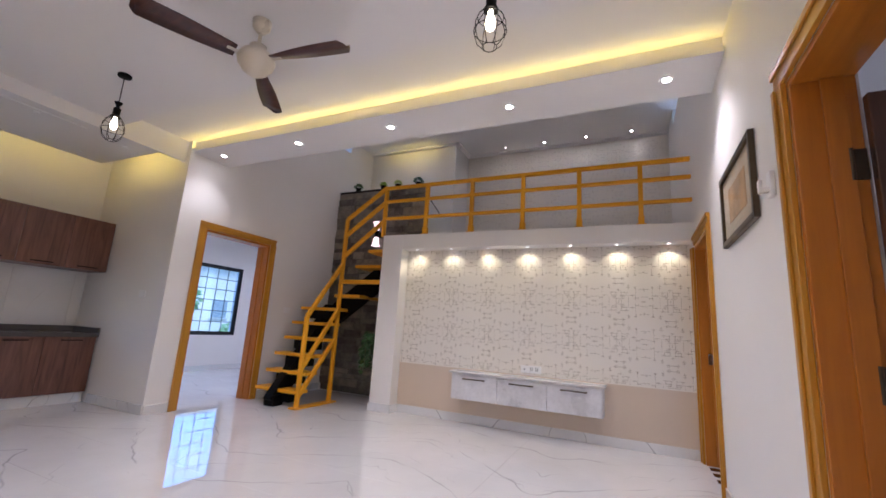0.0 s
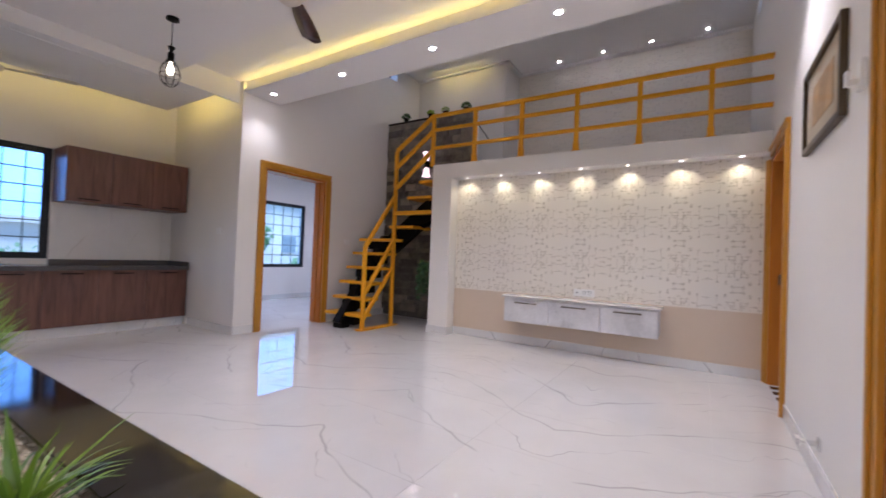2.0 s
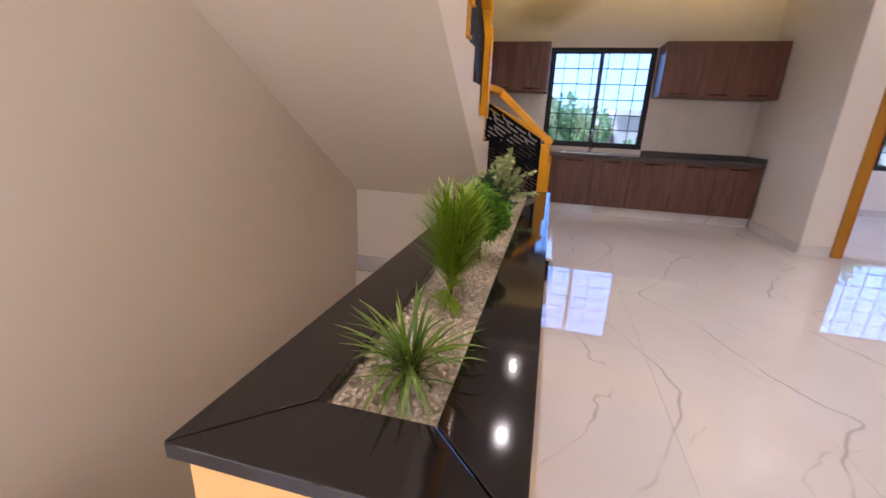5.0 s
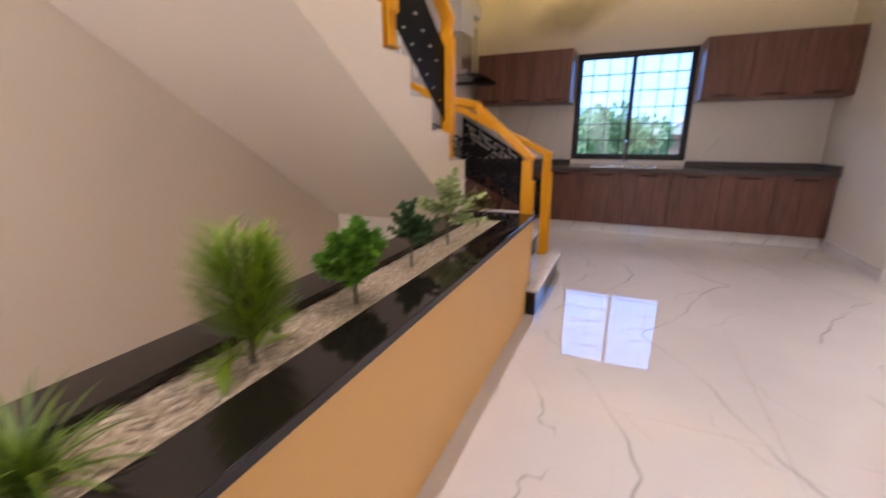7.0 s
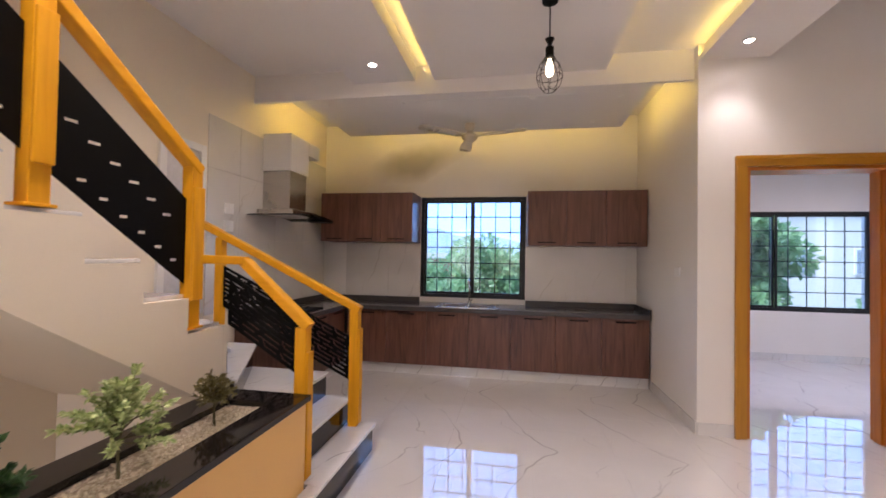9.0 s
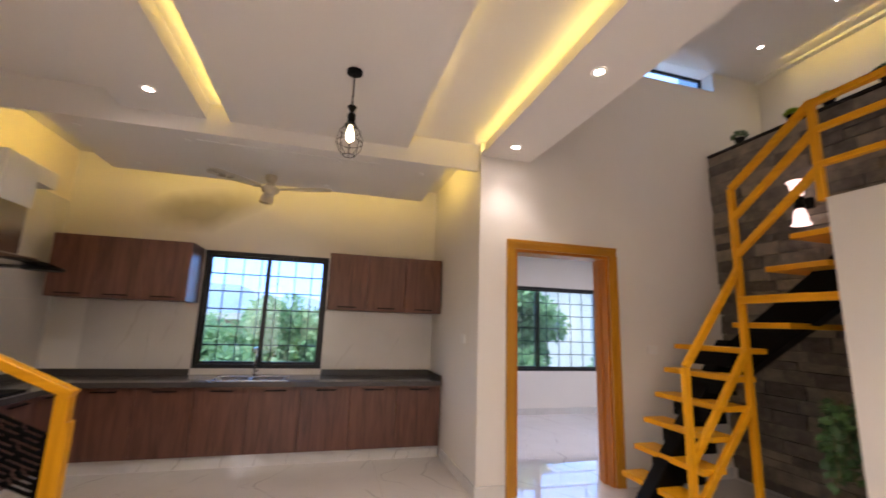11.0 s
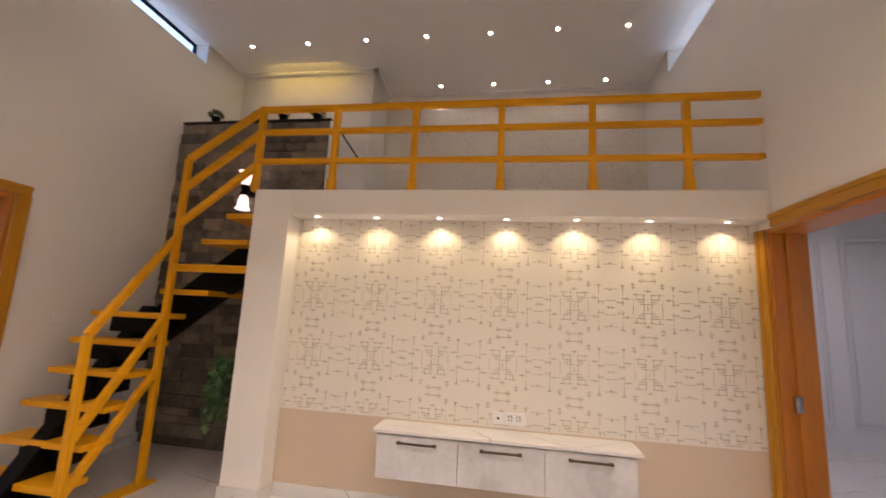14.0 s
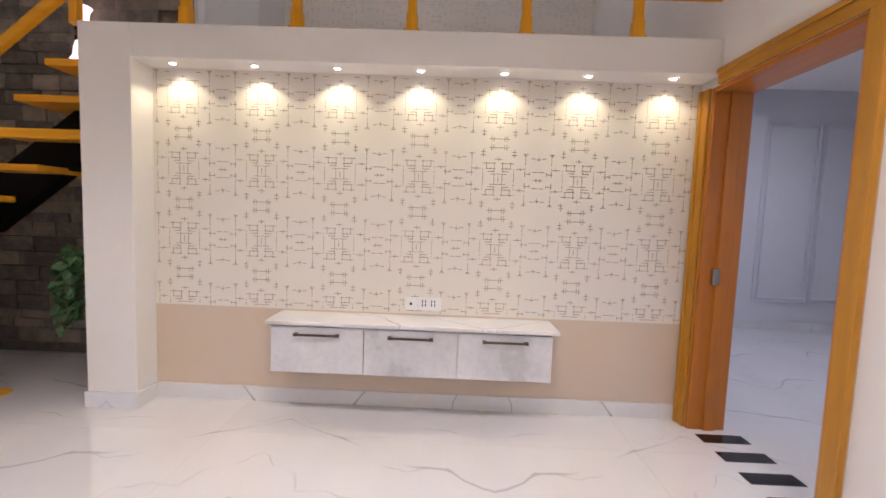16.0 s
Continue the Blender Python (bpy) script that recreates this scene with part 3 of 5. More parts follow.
def leaf_quad(bm, p, d, n, length, width):
    d = Vector(d).normalized()
    s = d.cross(Vector(n)).normalized()
    u = s.cross(d) * 0.12 * length
    a = [p, p + d * length * 0.5 + s * width / 2 + u, p + d * length, p + d * length * 0.5 - s * width / 2 + u]
    bm.faces.new([bm.verts.new(q) for q in a])


def tree(x, y, z, h, r, seed):
    rnd = random.Random(seed)
    ob = thing("tree", (x, y, z), "leafy green garden tree outside the window", "tree", "trees outside the windows")
    bm = bmesh.new()
    tube(bm, [(x, y, z), (x + 0.1, y, z + h * 0.3), (x, y + 0.1, z + h * 0.6)], [0.16, 0.12, 0.06])
    tips = []
    for k in range(9):
        a = k * 2.4
        t = (x + math.cos(a) * r * 0.55, y + math.sin(a) * r * 0.55, z + h * (0.5 + 0.045 * k))
        tube(bm, [(x, y, z + h * (0.28 + 0.03 * k)), t], [0.06, 0.02], 6)
        tips.append(Vector(t))
    part("trunk", bm, M_BARK, ob)
    bm = bmesh.new()
    clumps = tips + [Vector((x + rnd.gauss(0, r * 0.4), y + rnd.gauss(0, r * 0.4), z + h * rnd.uniform(0.45, 0.95))) for _ in range(32)]
    for c in clumps:
        cr = r * rnd.uniform(0.2, 0.38)
        for _ in range(170):
            d = Vector((rnd.gauss(0, 1), rnd.gauss(0, 1), rnd.gauss(0, 1))).normalized()
            leaf_quad(bm, c + d * cr * rnd.uniform(0.5, 1.0), d + Vector((0, 0, -0.3)), (rnd.gauss(0, 1), rnd.gauss(0, 1), 1), 0.20, 0.15)
    part("crown", bm, M_TREE, ob)


tree(-14.0, 1.45, -3.4, 5.2, 1.7, 3)
tree(-16.5, 4.4, -3.4, 3.9, 1.9, 4)
tree(-12.0, 7.75, -3.4, 6.2, 1.25, 5)
tree(-15.0, 14.0, -3.4, 4.0, 1.5, 6)
tree(-20.0, -2.0, -3.4, 4.6, 2.0, 7)
tree(-17.5, 17.5, -3.4, 3.6, 1.8, 8)


def house(x, y0, y1, h, material, label):
    ob = thing("house", (x, (y0 + y1) / 2, -3.4), label, "house", "houses outside the windows")
    bpart("wall", [(x - 8, x, y0, y1, -3.4, h)], material, ob)
    bpart("roof", [(x - 8.2, x + 0.3, y0 - 0.2, y1 + 0.2, h, h + 0.35)], M_HOUSE, ob)
    n = max(2, int((y1 - y0) / 2.6))
    for f in (-2.2, 0.9):
        for k in range(n):
            y = y0 + (k + 0.5) * (y1 - y0) / n
            if f + 1.4 > h:
                continue
            fr = bpart("window", [(x, x + 0.05, y - 0.65, y + 0.65, f - 0.05, f + 1.25)], M_WHITE, ob)
            bpart("pane", [(x + 0.05, x + 0.07, y - 0.55, y + 0.55, f + 0.03, f + 1.17)], M_DARKGLASS, fr)


house(-26, -6, 4.4, 1.3, M_HOUSE2, "terracotta coloured house with a flat roof")
house(-29, 5.0, 11.0, 2.0, M_HOUSE, "pale rendered house with a flat roof")
house(-24, 11.8, 24, 4.6, M_HOUSE, "pale rendered house of several storeys")
house(-31, 25, 42, 3.6, M_HOUSE2, "terracotta coloured house with a flat roof")
house(-30, -22, -8, 2.4, M_HOUSE, "pale rendered house with a flat roof")
bm = bmesh.new()
prev = None
for i in range(61):
    y = -260 + i * 10
    z = 8 + 10 * noise.noise((i * 0.13, 0.4, 0)) + 4 * noise.noise((i * 0.5, 2.4, 0)) + 10 * math.exp(-((y + 60) / 50) ** 2)
    cur = [bm.verts.new((-190 + 8 * noise.noise((i * 0.2, 9, 0)), y, -4)), bm.verts.new((-230, y, max(1, z)))]
    if prev:
        bm.faces.new((prev[0], cur[0], cur[1], prev[1]))
    prev = cur
sky_bm = bmesh.new()
box(sky_bm, -402, -400, -420, 430, -4, 430)
tagged(finish("backdrop_sky", sky_bm, glow("hazy_bright_sky", (0.33, 0.57, 1.0), 1.2)), "hazy bright pale blue sky", "backdrop", "", "structure")
tagged(finish("backdrop_hills", bm, M_HILL, smooth=True), "hazy blue hills on the horizon", "backdrop", "", "structure")

# ---- marble stairs with their railing ----
stairs = thing("staircase", (-2.6, 0.4, 0), "cream plastered staircase with white marble treads and black risers", "stairs")
R, T = 0.171, 0.2445
prof = [(-2.47, 0.575)]
x, z = -2.47, 1.011
prof.append((x, z))
for k in range(12):
    x += T
    prof.append((x, z))
    z += R
    prof.append((x, z))
prof += [(x + 0.3, z), (x + 0.3, 0.575 + 0.66 * (x + 0.3 + 2.47))]
bm = bmesh.new()
rows_ = [[bm.verts.new((px, py, pz)) for px, pz in prof] for py in (WS + 0.002, 0.74)]
n = len(prof)
bm.faces.new(rows_[0])
bm.faces.new(rows_[1][::-1])
for i in range(n):
    bm.faces.new((rows_[0][i], rows_[0][(i + 1) % n], rows_[1][(i + 1) % n], rows_[1][i]))
part("flight", bm, M_CREAM, stairs, "cream plastered upper flight")
xt, zt = -2.47, 1.011
for k in range(12):
    bm = bmesh.new()
    box(bm, xt - 0.02, xt + T, WS + 0.003, 0.70, zt, zt + 0.018)
    part("tread", bm, M_SKIRT, stairs, "", 0.004)
    xt, zt = xt + T, zt + R
fronts = ((1.295, 1.295, 0.19), (1.11, 1.11, 0.365), (0.93, 0.93, 0.535), (0.785, 0.33, 0.71), (0.74, -0.10, 0.88))
for k, (ya, yb, zt) in enumerate(fronts):
    x1 = -2.532
    for nm, z0, z1, back, m_, lb, sf in (("riser", max(0.0, zt - 0.175 - (0.02 if k == 0 else 0.0)), zt - 0.022, 0.02, M_GRANITE, "black granite riser", 0.0), ("tread", zt - 0.022, zt, 0.0, M_SKIRT, "", 0.004)):
        bm = bmesh.new()
        v = box(bm, -3.38 + back, x1, WS + 0.003, ya - back, z0, z1)
        for q in v:
            if q.co.y > 0 and q.co.x < -3.0:
                q.co.y = yb - back
        part(nm, bm, m_, stairs, lb, sf)
bpart("tread", [(-2.531, -2.40, 1.213, 1.295, 0.168, 0.19)], M_SKIRT, stairs, "", 0.004)
bpart("riser", [(-2.531, -2.42, 1.213, 1.275, 0.0, 0.168)], M_GRANITE, stairs, "black granite riser")
bpart("under_wall", [(-2.505, -2.475, WS + 0.003, 0.738, -1.4, 1.011)], M_CREAM, stairs, "")

railing = thing("stair_railing", (-2.5, 0.9, 0.19), "yellow varnished wooden stair railing with black cut metal panels", "railing")


def rail_bar(name, a, b, w=0.06, h=0.06, m=None, parent=None, soft=0.006):
    bm = bmesh.new()
    up = (0, 0, 1) if abs(Vector(b).z - Vector(a).z) < 0.99 * (Vector(b) - Vector(a)).length else (1, 0, 0)
    bar(bm, a, b, w, h, up)
    return part(name, bm, m or M_RAIL, parent or railing, "", soft)


def cut_panel(a, b, h, parent, seed):
    """A black metal sheet between two lower corners a and b, h high, with rows of cut slots."""
    a, b = Vector(a), Vector(b)
    rnd = random.Random(seed)
    run = (b - a)
    nu, nv = int(run.length / 0.011), int(h / 0.0105)
    side = run.cross(Vector((0, 0, 1))).normalized() * 0.004
    cut = set()
    for v in range(2, nv - 1, 3):
        u = 2 + rnd.randrange(3)
        while u < nu - 3:
            ln = rnd.choice((6, 8, 10, 13))
            for k in range(u, min(u + ln, nu - 2)):
                cut.add((k, v))
            if rnd.random() < 0.45 and v + 1 < nv - 1 and u + ln < nu - 2:
                cut.add((u + ln - 1, v + 1))
                cut.add((u + ln, v + 1))
                cut.add((u + ln, v + 2))
            u += ln + rnd.choice((2, 3, 3))
    bm = bmesh.new()
    vs = {}

    def vert(i, j, s):
        if (i, j, s) not in vs:
            vs[i, j, s] = bm.verts.new(a + run * (i / nu) + Vector((0, 0, h * j / nv)) + side * s)
        return vs[i, j, s]
    solid = {(i, j) for i in range(nu) for j in range(nv)} - cut
    for i, j in solid:
        for s in (-1, 1):
            bm.faces.new((vert(i, j, s), vert(i + 1, j, s), vert(i + 1, j + 1, s), vert(i, j + 1, s)))
        for (di, dj), (p, q) in (((-1, 0), ((0, 0), (0, 1))), ((1, 0), ((1, 0), (1, 1))), ((0, -1), ((0, 0), (1, 0))), ((0, 1), ((0, 1), (1, 1)))):
            if (i + di, j + dj) not in solid:
                bm.faces.new((vert(i + p[0], j + p[1], -1), vert(i + q[0], j + q[1], -1), vert(i + q[0], j + q[1], 1), vert(i + p[0], j + p[1], 1)))
    ob = part("cut_panel", bm, M_BLACK, parent, "black metal panel cut with slots")
    return ob


def dash_panel(a, b, h, parent):
    """A black metal sheet with two slanting rows of short level slots cut through it."""
    a, b = Vector(a), Vector(b)
    side = (b - a).cross(Vector((0, 0, 1))).normalized() * 0.002
    slope = (b.z - a.z) / (b.x - a.x)
    bm = bmesh.new()
    x, k = a.x, 0
    while x < b.x - 1e-4:
        x1 = min(x + (0.048, 0.036)[k % 2], b.x)
        z0, z1 = a.z + slope * (x - a.x), a.z + slope * (x1 - a.x)
        zm = (z0 + z1) / 2 + h * (0.60 if k % 2 == 0 else 0.17)
        pieces = [(z0, z1, zm - 0.006, zm - 0.006), (zm + 0.006, zm + 0.006, z0 + h, z1 + h)]
        if k == 0 or x1 > b.x - 0.03:
            pieces = [(z0, z1, z0 + h, z1 + h)]
        for p, q, r_, s_ in pieces:
            v = [bm.verts.new(Vector((cx, a.y, cz)) + side * sg) for sg in (-1, 1) for cx, cz in ((x, p), (x1, q), (x1, s_), (x, r_))]
            for f in ((3, 2, 1, 0), (4, 5, 6, 7), (0, 1, 5, 4), (2, 3, 7, 6)):
                bm.faces.new([v[n_] for n_ in f])
        x, k = x1, k + 1
    bmesh.ops.remove_doubles(bm, verts=list(bm.verts), dist=1e-5)
    return part("cut_panel", bm, M_BLACK, parent, "black metal panel with short level slots")


SL = R / T
ry = 0.705
for k, px in enumerate((-2.27, -1.59, -0.91, -0.23)):
    base = 1.011 + R * math.floor((px + 2.47) / T) + 0.018
    top = 1.82 + SL * (px + 2.27)
    bm = bmesh.new()
    box(bm, px - 0.034, px + 0.034, ry - 0.03, ry + 0.03, base, top)
    box(bm, px - 0.034, px + 0.034, ry + 0.03, ry + 0.046, base + 0.14, top - 0.1)
    p = part("post", bm, M_RAIL, railing, "", 0.005)
    bm = bmesh.new()
    box(bm, px - 0.05, px + 0.05, ry - 0.05, ry + 0.038, base, base + 0.012)
    part("foot", bm, M_RAIL, p, "", 0.003)
    if k < 3:
        q = px + 0.68
        dash_panel((px + 0.04, ry, top - 0.57), (q - 0.04, ry, top - 0.57 + SL * 0.60), 0.41, railing)
rail_bar("handrail", (-2.30, ry, 1.805), (0.2, ry, 1.805 + SL * 2.5), 0.07, 0.05, M_RAILX)
# lower rails on both sides of the first steps
for px, y1, z1, tag_ in ((-2.56, 0.79, 1.36, 0), (-3.30, -0.16, 1.65, 1)):
    base = 0.19
    bm = bmesh.new()
    box(bm, px - 0.032, px + 0.032, 1.12, 1.185, base, 1.01)
    box(bm, px - 0.032, px + 0.032, 1.185, 1.201, base + 0.02, 0.88)
    p = part("newel", bm, M_RAIL, railing, "", 0.005)
    rail_bar("handrail", (px, 1.19, 1.01), (px, y1, z1), 0.07, 0.05, M_RAILY)
    s = (z1 - 1.01) / (1.19 - y1)
    if tag_:
        cut_panel((px, 1.115, 0.51), (px, 0.08, 0.51 + s * 1.035), 0.31, railing, 41)
    else:
        cut_panel((px, 1.115, 0.757), (px, 0.70, 1.006), 0.285, railing, 40)
rail_bar("handrail", (-2.575, 0.79, 1.36), (-2.26, 0.715, 1.37), 0.06, 0.045, M_RAILX)
rail_bar("post", (-3.30, 0.06, 0.72), (-3.30, 0.06, 1.52), 0.06, 0.06, M_RAIL)

# ---- planter ----
PZ = 0.664
planter = thing("planter", (-1.2, 0.85, 0), "long ochre planter wall with a black granite coping and pale gravel", "planter")
bpart("wall", [(-2.50, 0.235, 1.15, 1.208, 0, PZ - 0.03), (-2.50, 0.235, 0.705, 0.76, 0, PZ - 0.03), (0.18, 0.235, 0.76, 1.15, 0, PZ - 0.03), (-2.50, -2.45, 0.76, 1.15, 0, PZ - 0.03)], M_ORANGE, planter, "ochre painted planter wall")
bpart("soil_bed", [(-2.45, 0.18, 0.76, 1.15, 0.4, PZ - 0.055)], M_CABDARK, planter)


def slab(parent, quad, z0, z1):
    bm = bmesh.new()
    lo = [bm.verts.new((a, b, z0)) for a, b in quad]
    hi = [bm.verts.new((a, b, z1)) for a, b in quad]
    bm.faces.new(lo[::-1])
    bm.faces.new(hi)
    for i in range(4):
        bm.faces.new((lo[i], lo[(i + 1) % 4], hi[(i + 1) % 4], hi[i]))
    part("coping", bm, M_GRANITE, parent, "black polished granite coping", 0.003)


gx0, gx1, gy0, gy1 = -2.37, 0.105, 0.857, 1.072
ex0, ex1, ey0, ey1 = -2.525, 0.262, 0.692, 1.226
slab(planter, [(ex0, ey1), (gx0, gy1), (gx1, gy1), (ex1, ey1)], PZ - 0.03, PZ)
slab(planter, [(ex0 + 0.002, ey0), (ex1 - 0.001, ey0), (gx1, gy0), (gx0, gy0)], PZ - 0.03, PZ)
slab(planter, [(ex1, ey0 + 0.001), (ex1, ey1 - 0.003), (gx1 + 0.002, gy1 - 0.001), (gx1 + 0.002, gy0 + 0.001)], PZ - 0.03, PZ)
slab(planter, [(ex0, ey0 + 0.003), (gx0 - 0.002, gy0 + 0.002), (gx0 - 0.002, gy1 - 0.002), (ex0, ey1 - 0.004)], PZ - 0.03, PZ)
M_PEBBLE = leaf_mat("pale_gravel", (0.42, 0.345, 0.225), (0.74, 0.66, 0.50))
rnd = random.Random(11)
bm = bmesh.new()
for _ in range(5200):
    px, py = rnd.uniform(gx0, gx1), rnd.uniform(gy0, gy1)
    r = rnd.uniform(0.004, 0.009)
    c = Vector((px, py, PZ - 0.035 + rnd.uniform(-0.006, 0.008)))
    ax = [Vector((rnd.uniform(0.7, 1.3) * r, 0, 0)), Vector((0, rnd.uniform(0.6, 1.2) * r, 0)), Vector((0, 0, rnd.uniform(0.4, 0.8) * r))]
    rot = Euler((rnd.uniform(-0.5, 0.5), rnd.uniform(-0.5, 0.5), rnd.uniform(0, 6.3))).to_matrix()
    ax = [rot @ a for a in ax]
    v = [bm.verts.new(c + s * a) for a in ax for s in (-1, 1)]
    for i in (0, 1):
        for j in (2, 3):
            for k in (4, 5):
                bm.faces.new((v[i], v[j], v[k]))
part("gravel", bm, M_PEBBLE, planter, "pale gravel", kind="stuff")
bpart("gravel_bed", [(gx0 - 0.05, gx1 + 0.05, gy0 - 0.05, gy1 + 0.05, PZ - 0.056, PZ - 0.04)], surface("sand_bed", (0.45, 0.37, 0.27), 0.9, vary=0.3, scale=30), planter)

M_GRASS = leaf_mat("bright_leaf", (0.035, 0.085, 0.004), (0.16, 0.26, 0.015))
M_PALM = leaf_mat("lime_palm_leaf", (0.13, 0.25, 0.003), (0.28, 0.43, 0.012))
M_BOX = leaf_mat("deep_green_leaf", (0.02, 0.06, 0.02), (0.06, 0.14, 0.04))
M_PALE = leaf_mat("pale_variegated_leaf", (0.20, 0.30, 0.07), (0.68, 0.74, 0.38))
M_BUSH = leaf_mat("fresh_green_leaf", (0.04, 0.16, 0.012), (0.21, 0.46, 0.045))
M_OLIVE = leaf_mat("olive_leaf", (0.09, 0.08, 0.02), (0.20, 0.17, 0.05))
M_STEM = surface("plant_stem", (0.10, 0.09, 0.04), 0.7, vary=0.2, scale=20)


def blade(bm, p, d, length, width, droop, segs=5):
    """A long leaf that bends down towards its tip."""
    p, d = Vector(p), Vector(d).normalized()
    side = d.cross(Vector((0, 0, 1)))
    side = side.normalized() if side.length > 0.01 else Vector((1, 0, 0))
    prev = None
    for i in range(segs + 1):
        t = i / segs
        w = width * (0.35 + 1.3 * t) * (1 - t) ** 0.7 * 0.9 + 0.0006
        cur = (bm.verts.new(p - side * w / 2), bm.verts.new(p + side * w / 2))
        if prev:
            bm.faces.new((prev[0], prev[1], cur[1], cur[0]))
        prev = cur
        d = (d + Vector((0, 0, -droop / segs))).normalized()
        p = p + d * length / segs


def plant(kind, x, y, h, label, mat_, seed):
    rnd = random.Random(seed)
    z = PZ - 0.04
    ob = thing("planter_plant", (x, y, z), label, "plant", "plants in the planter")
    st, lv = bmesh.new(), bmesh.new()
    if kind == "grass":
        tube(st, [(x, y, z - 0.01), (x, y, z + 0.04)], 0.008)
        for _ in range(112):
            a, e = rnd.uniform(0, 6.28), rnd.uniform(0.35, 1.4)
            d = (math.cos(a) * math.cos(e), math.sin(a) * math.cos(e), math.sin(e))
            blade(lv, (x + rnd.gauss(0, 0.008), y + rnd.gauss(0, 0.008), z + rnd.uniform(0.0, 0.05)), d, h * rnd.uniform(0.5, 1.12), rnd.uniform(0.008, 0.016), rnd.uniform(0.4, 1.4))
    elif kind == "palm":
        tube(st, [(x, y, z - 0.01), (x + 0.002, y, z + 0.10)], [0.008, 0.005])
        fronds = [(a, 1.55 - 0.075 * (k % 3), 1.0 - 0.10 * (k % 3), 0.001) for k, a in enumerate((0.1, 0.6, 1.2, 1.7, 2.3, 2.8, 3.4, 3.9, 4.5, 5.0, 5.6))]
        fronds += [(0.2, 0.9, 0.45, 0.035), (3.3, 0.95, 0.45, 0.035)]
        for f, (a, e, k, droop) in enumerate(fronds):
            d = Vector((math.cos(a) * math.cos(e), math.sin(a) * math.cos(e), math.sin(e)))
            ln = h * k * rnd.uniform(0.92, 1.0)
            p = Vector((x, y, z + 0.015))
            pts = []
            for i in range(46):
                pts.append(p.copy())
                p = p + d * ln / 45
                d = (d + Vector((math.cos(a) * 0.003, math.sin(a) * 0.003, -droop))).normalized()
            tube(st, pts[::5], 0.0016, 5)
            turn = a + rnd.uniform(-0.5, 0.5)
            for i, q in enumerate(pts[7:]):
                t = (i + 7) / 45
                dd = (pts[min(i + 8, 45)] - pts[i + 6]).normalized()
                s1 = dd.cross(Vector((math.cos(turn), math.sin(turn), 0.1))).normalized()
                s2 = s1.cross(dd)
                for sg in (-1, 1):
                    ll_ = (0.15 if k > 0.7 else 0.08) * math.sin(math.pi * (0.3 + 0.5 * t)) * rnd.uniform(0.85, 1.1)
                    blade(lv, q, dd * 0.8 + s1 * sg * 0.9 + s2 * rnd.uniform(-0.35, 0.45), ll_, 0.0066, 0.10, 3)
    else:
        n, r0, lw, ll = {"bush": (6000, 0.095, 0.014, 0.040), "twig": (1500, 0.07, 0.013, 0.024), "pale": (2300, 0.10, 0.012, 0.028), "small": (700, 0.06, 0.012, 0.024)}[kind]
        tube(st, [(x, y, z - 0.01), (x + 0.006, y, z + h * 0.35), (x, y + 0.004, z + h * 0.6)], [0.006, 0.0045, 0.003], 6)
        ends = []
        for k in range(30):
            a, e = k * 2.4, rnd.uniform(0.05, 1.4)
            ln = h * (0.36 if kind in ("bush", "twig") else 0.45) * rnd.uniform(0.7, 1.1)
            b0 = Vector((x, y, z + h * rnd.uniform(0.32, 0.55)))
            b1 = b0 + Vector((math.cos(a) * math.cos(e), math.sin(a) * math.cos(e), math.sin(e))) * ln
            tube(st, [b0, b1], [0.0025, 0.001], 5)
            ends.append((b0, b1))
        for _ in range(n):
            b0, b1 = rnd.choice(ends)
            p = b0.lerp(b1, rnd.uniform(0.35, 1.08))
            d = (b1 - b0).normalized() + Vector((rnd.gauss(0, 0.8), rnd.gauss(0, 0.8), rnd.gauss(0, 0.6)))
            leaf_quad(lv, p, d, (rnd.gauss(0, 1), rnd.gauss(0, 1), 1.2), ll * rnd.uniform(0.7, 1.2), lw * rnd.uniform(0.8, 1.2))
    part("stem", st, M_STEM, ob)
    part("foliage", lv, mat_, ob)


plant("grass", -0.05, 0.975, 0.172, "green spiky grass plant in gravel", M_GRASS, 1)
plant("palm", -0.475, 0.955, 0.32, "lime green feathery palm in gravel", M_PALM, 2)
plant("bush", -0.875, 0.975, 0.285, "dense bright green bush in gravel", M_BUSH, 3)
plant("twig", -1.31, 0.95, 0.31, "dark green small-leaved shrub in gravel", M_BOX, 4)
plant("pale", -1.70, 0.95, 0.37, "pale variegated shrub in gravel", M_PALE, 5)
plant("small", -2.15, 0.955, 0.25, "small olive brown shrub in gravel", M_OLIVE, 6)

# ---- wooden stair to the loft ----
lstair = thing("loft_stair", (-3.6, 5.6, 0), "yellow wooden open stair on a black steel spine", "stairs")
treads = [(-3.61, 5.13 + 0.130 * k, 0.2205 * (k + 1) - 0.003) for k in range(6)]
for k, (cx, cy, zt) in enumerate(treads):
    bm = bmesh.new()
    w = 0.36
    off = 0.012 if k % 2 else 0.0
    box(bm, cx - w + off, cx + w + off, cy - 0.09, cy + 0.14, zt - 0.045, zt)
    part("tread", bm, M_RAILX, lstair, "", 0.006)
for k, (x0, x1, zt) in enumerate(((-3.43, -2.96, 1.53), (-3.27, -2.81, 1.752), (-3.10, -2.655, 1.975), (-2.89, -2.54, 2.205))):
    bm = bmesh.new()
    box(bm, x0, x1, 5.80, 6.42, zt - 0.045, zt)
    part("tread", bm, M_RAILX, lstair, "", 0.006)
bm = bmesh.new()
bar(bm, (-3.62, 5.02, 0.03), (-3.62, 6.0, 1.31), 0.13, 0.22)
bar(bm, (-3.66, 6.08, 1.17), (-2.54, 6.08, 2.02), 0.12, 0.30)
box(bm, -3.70, -3.54, 4.97, 5.14, 0.0, 0.14)
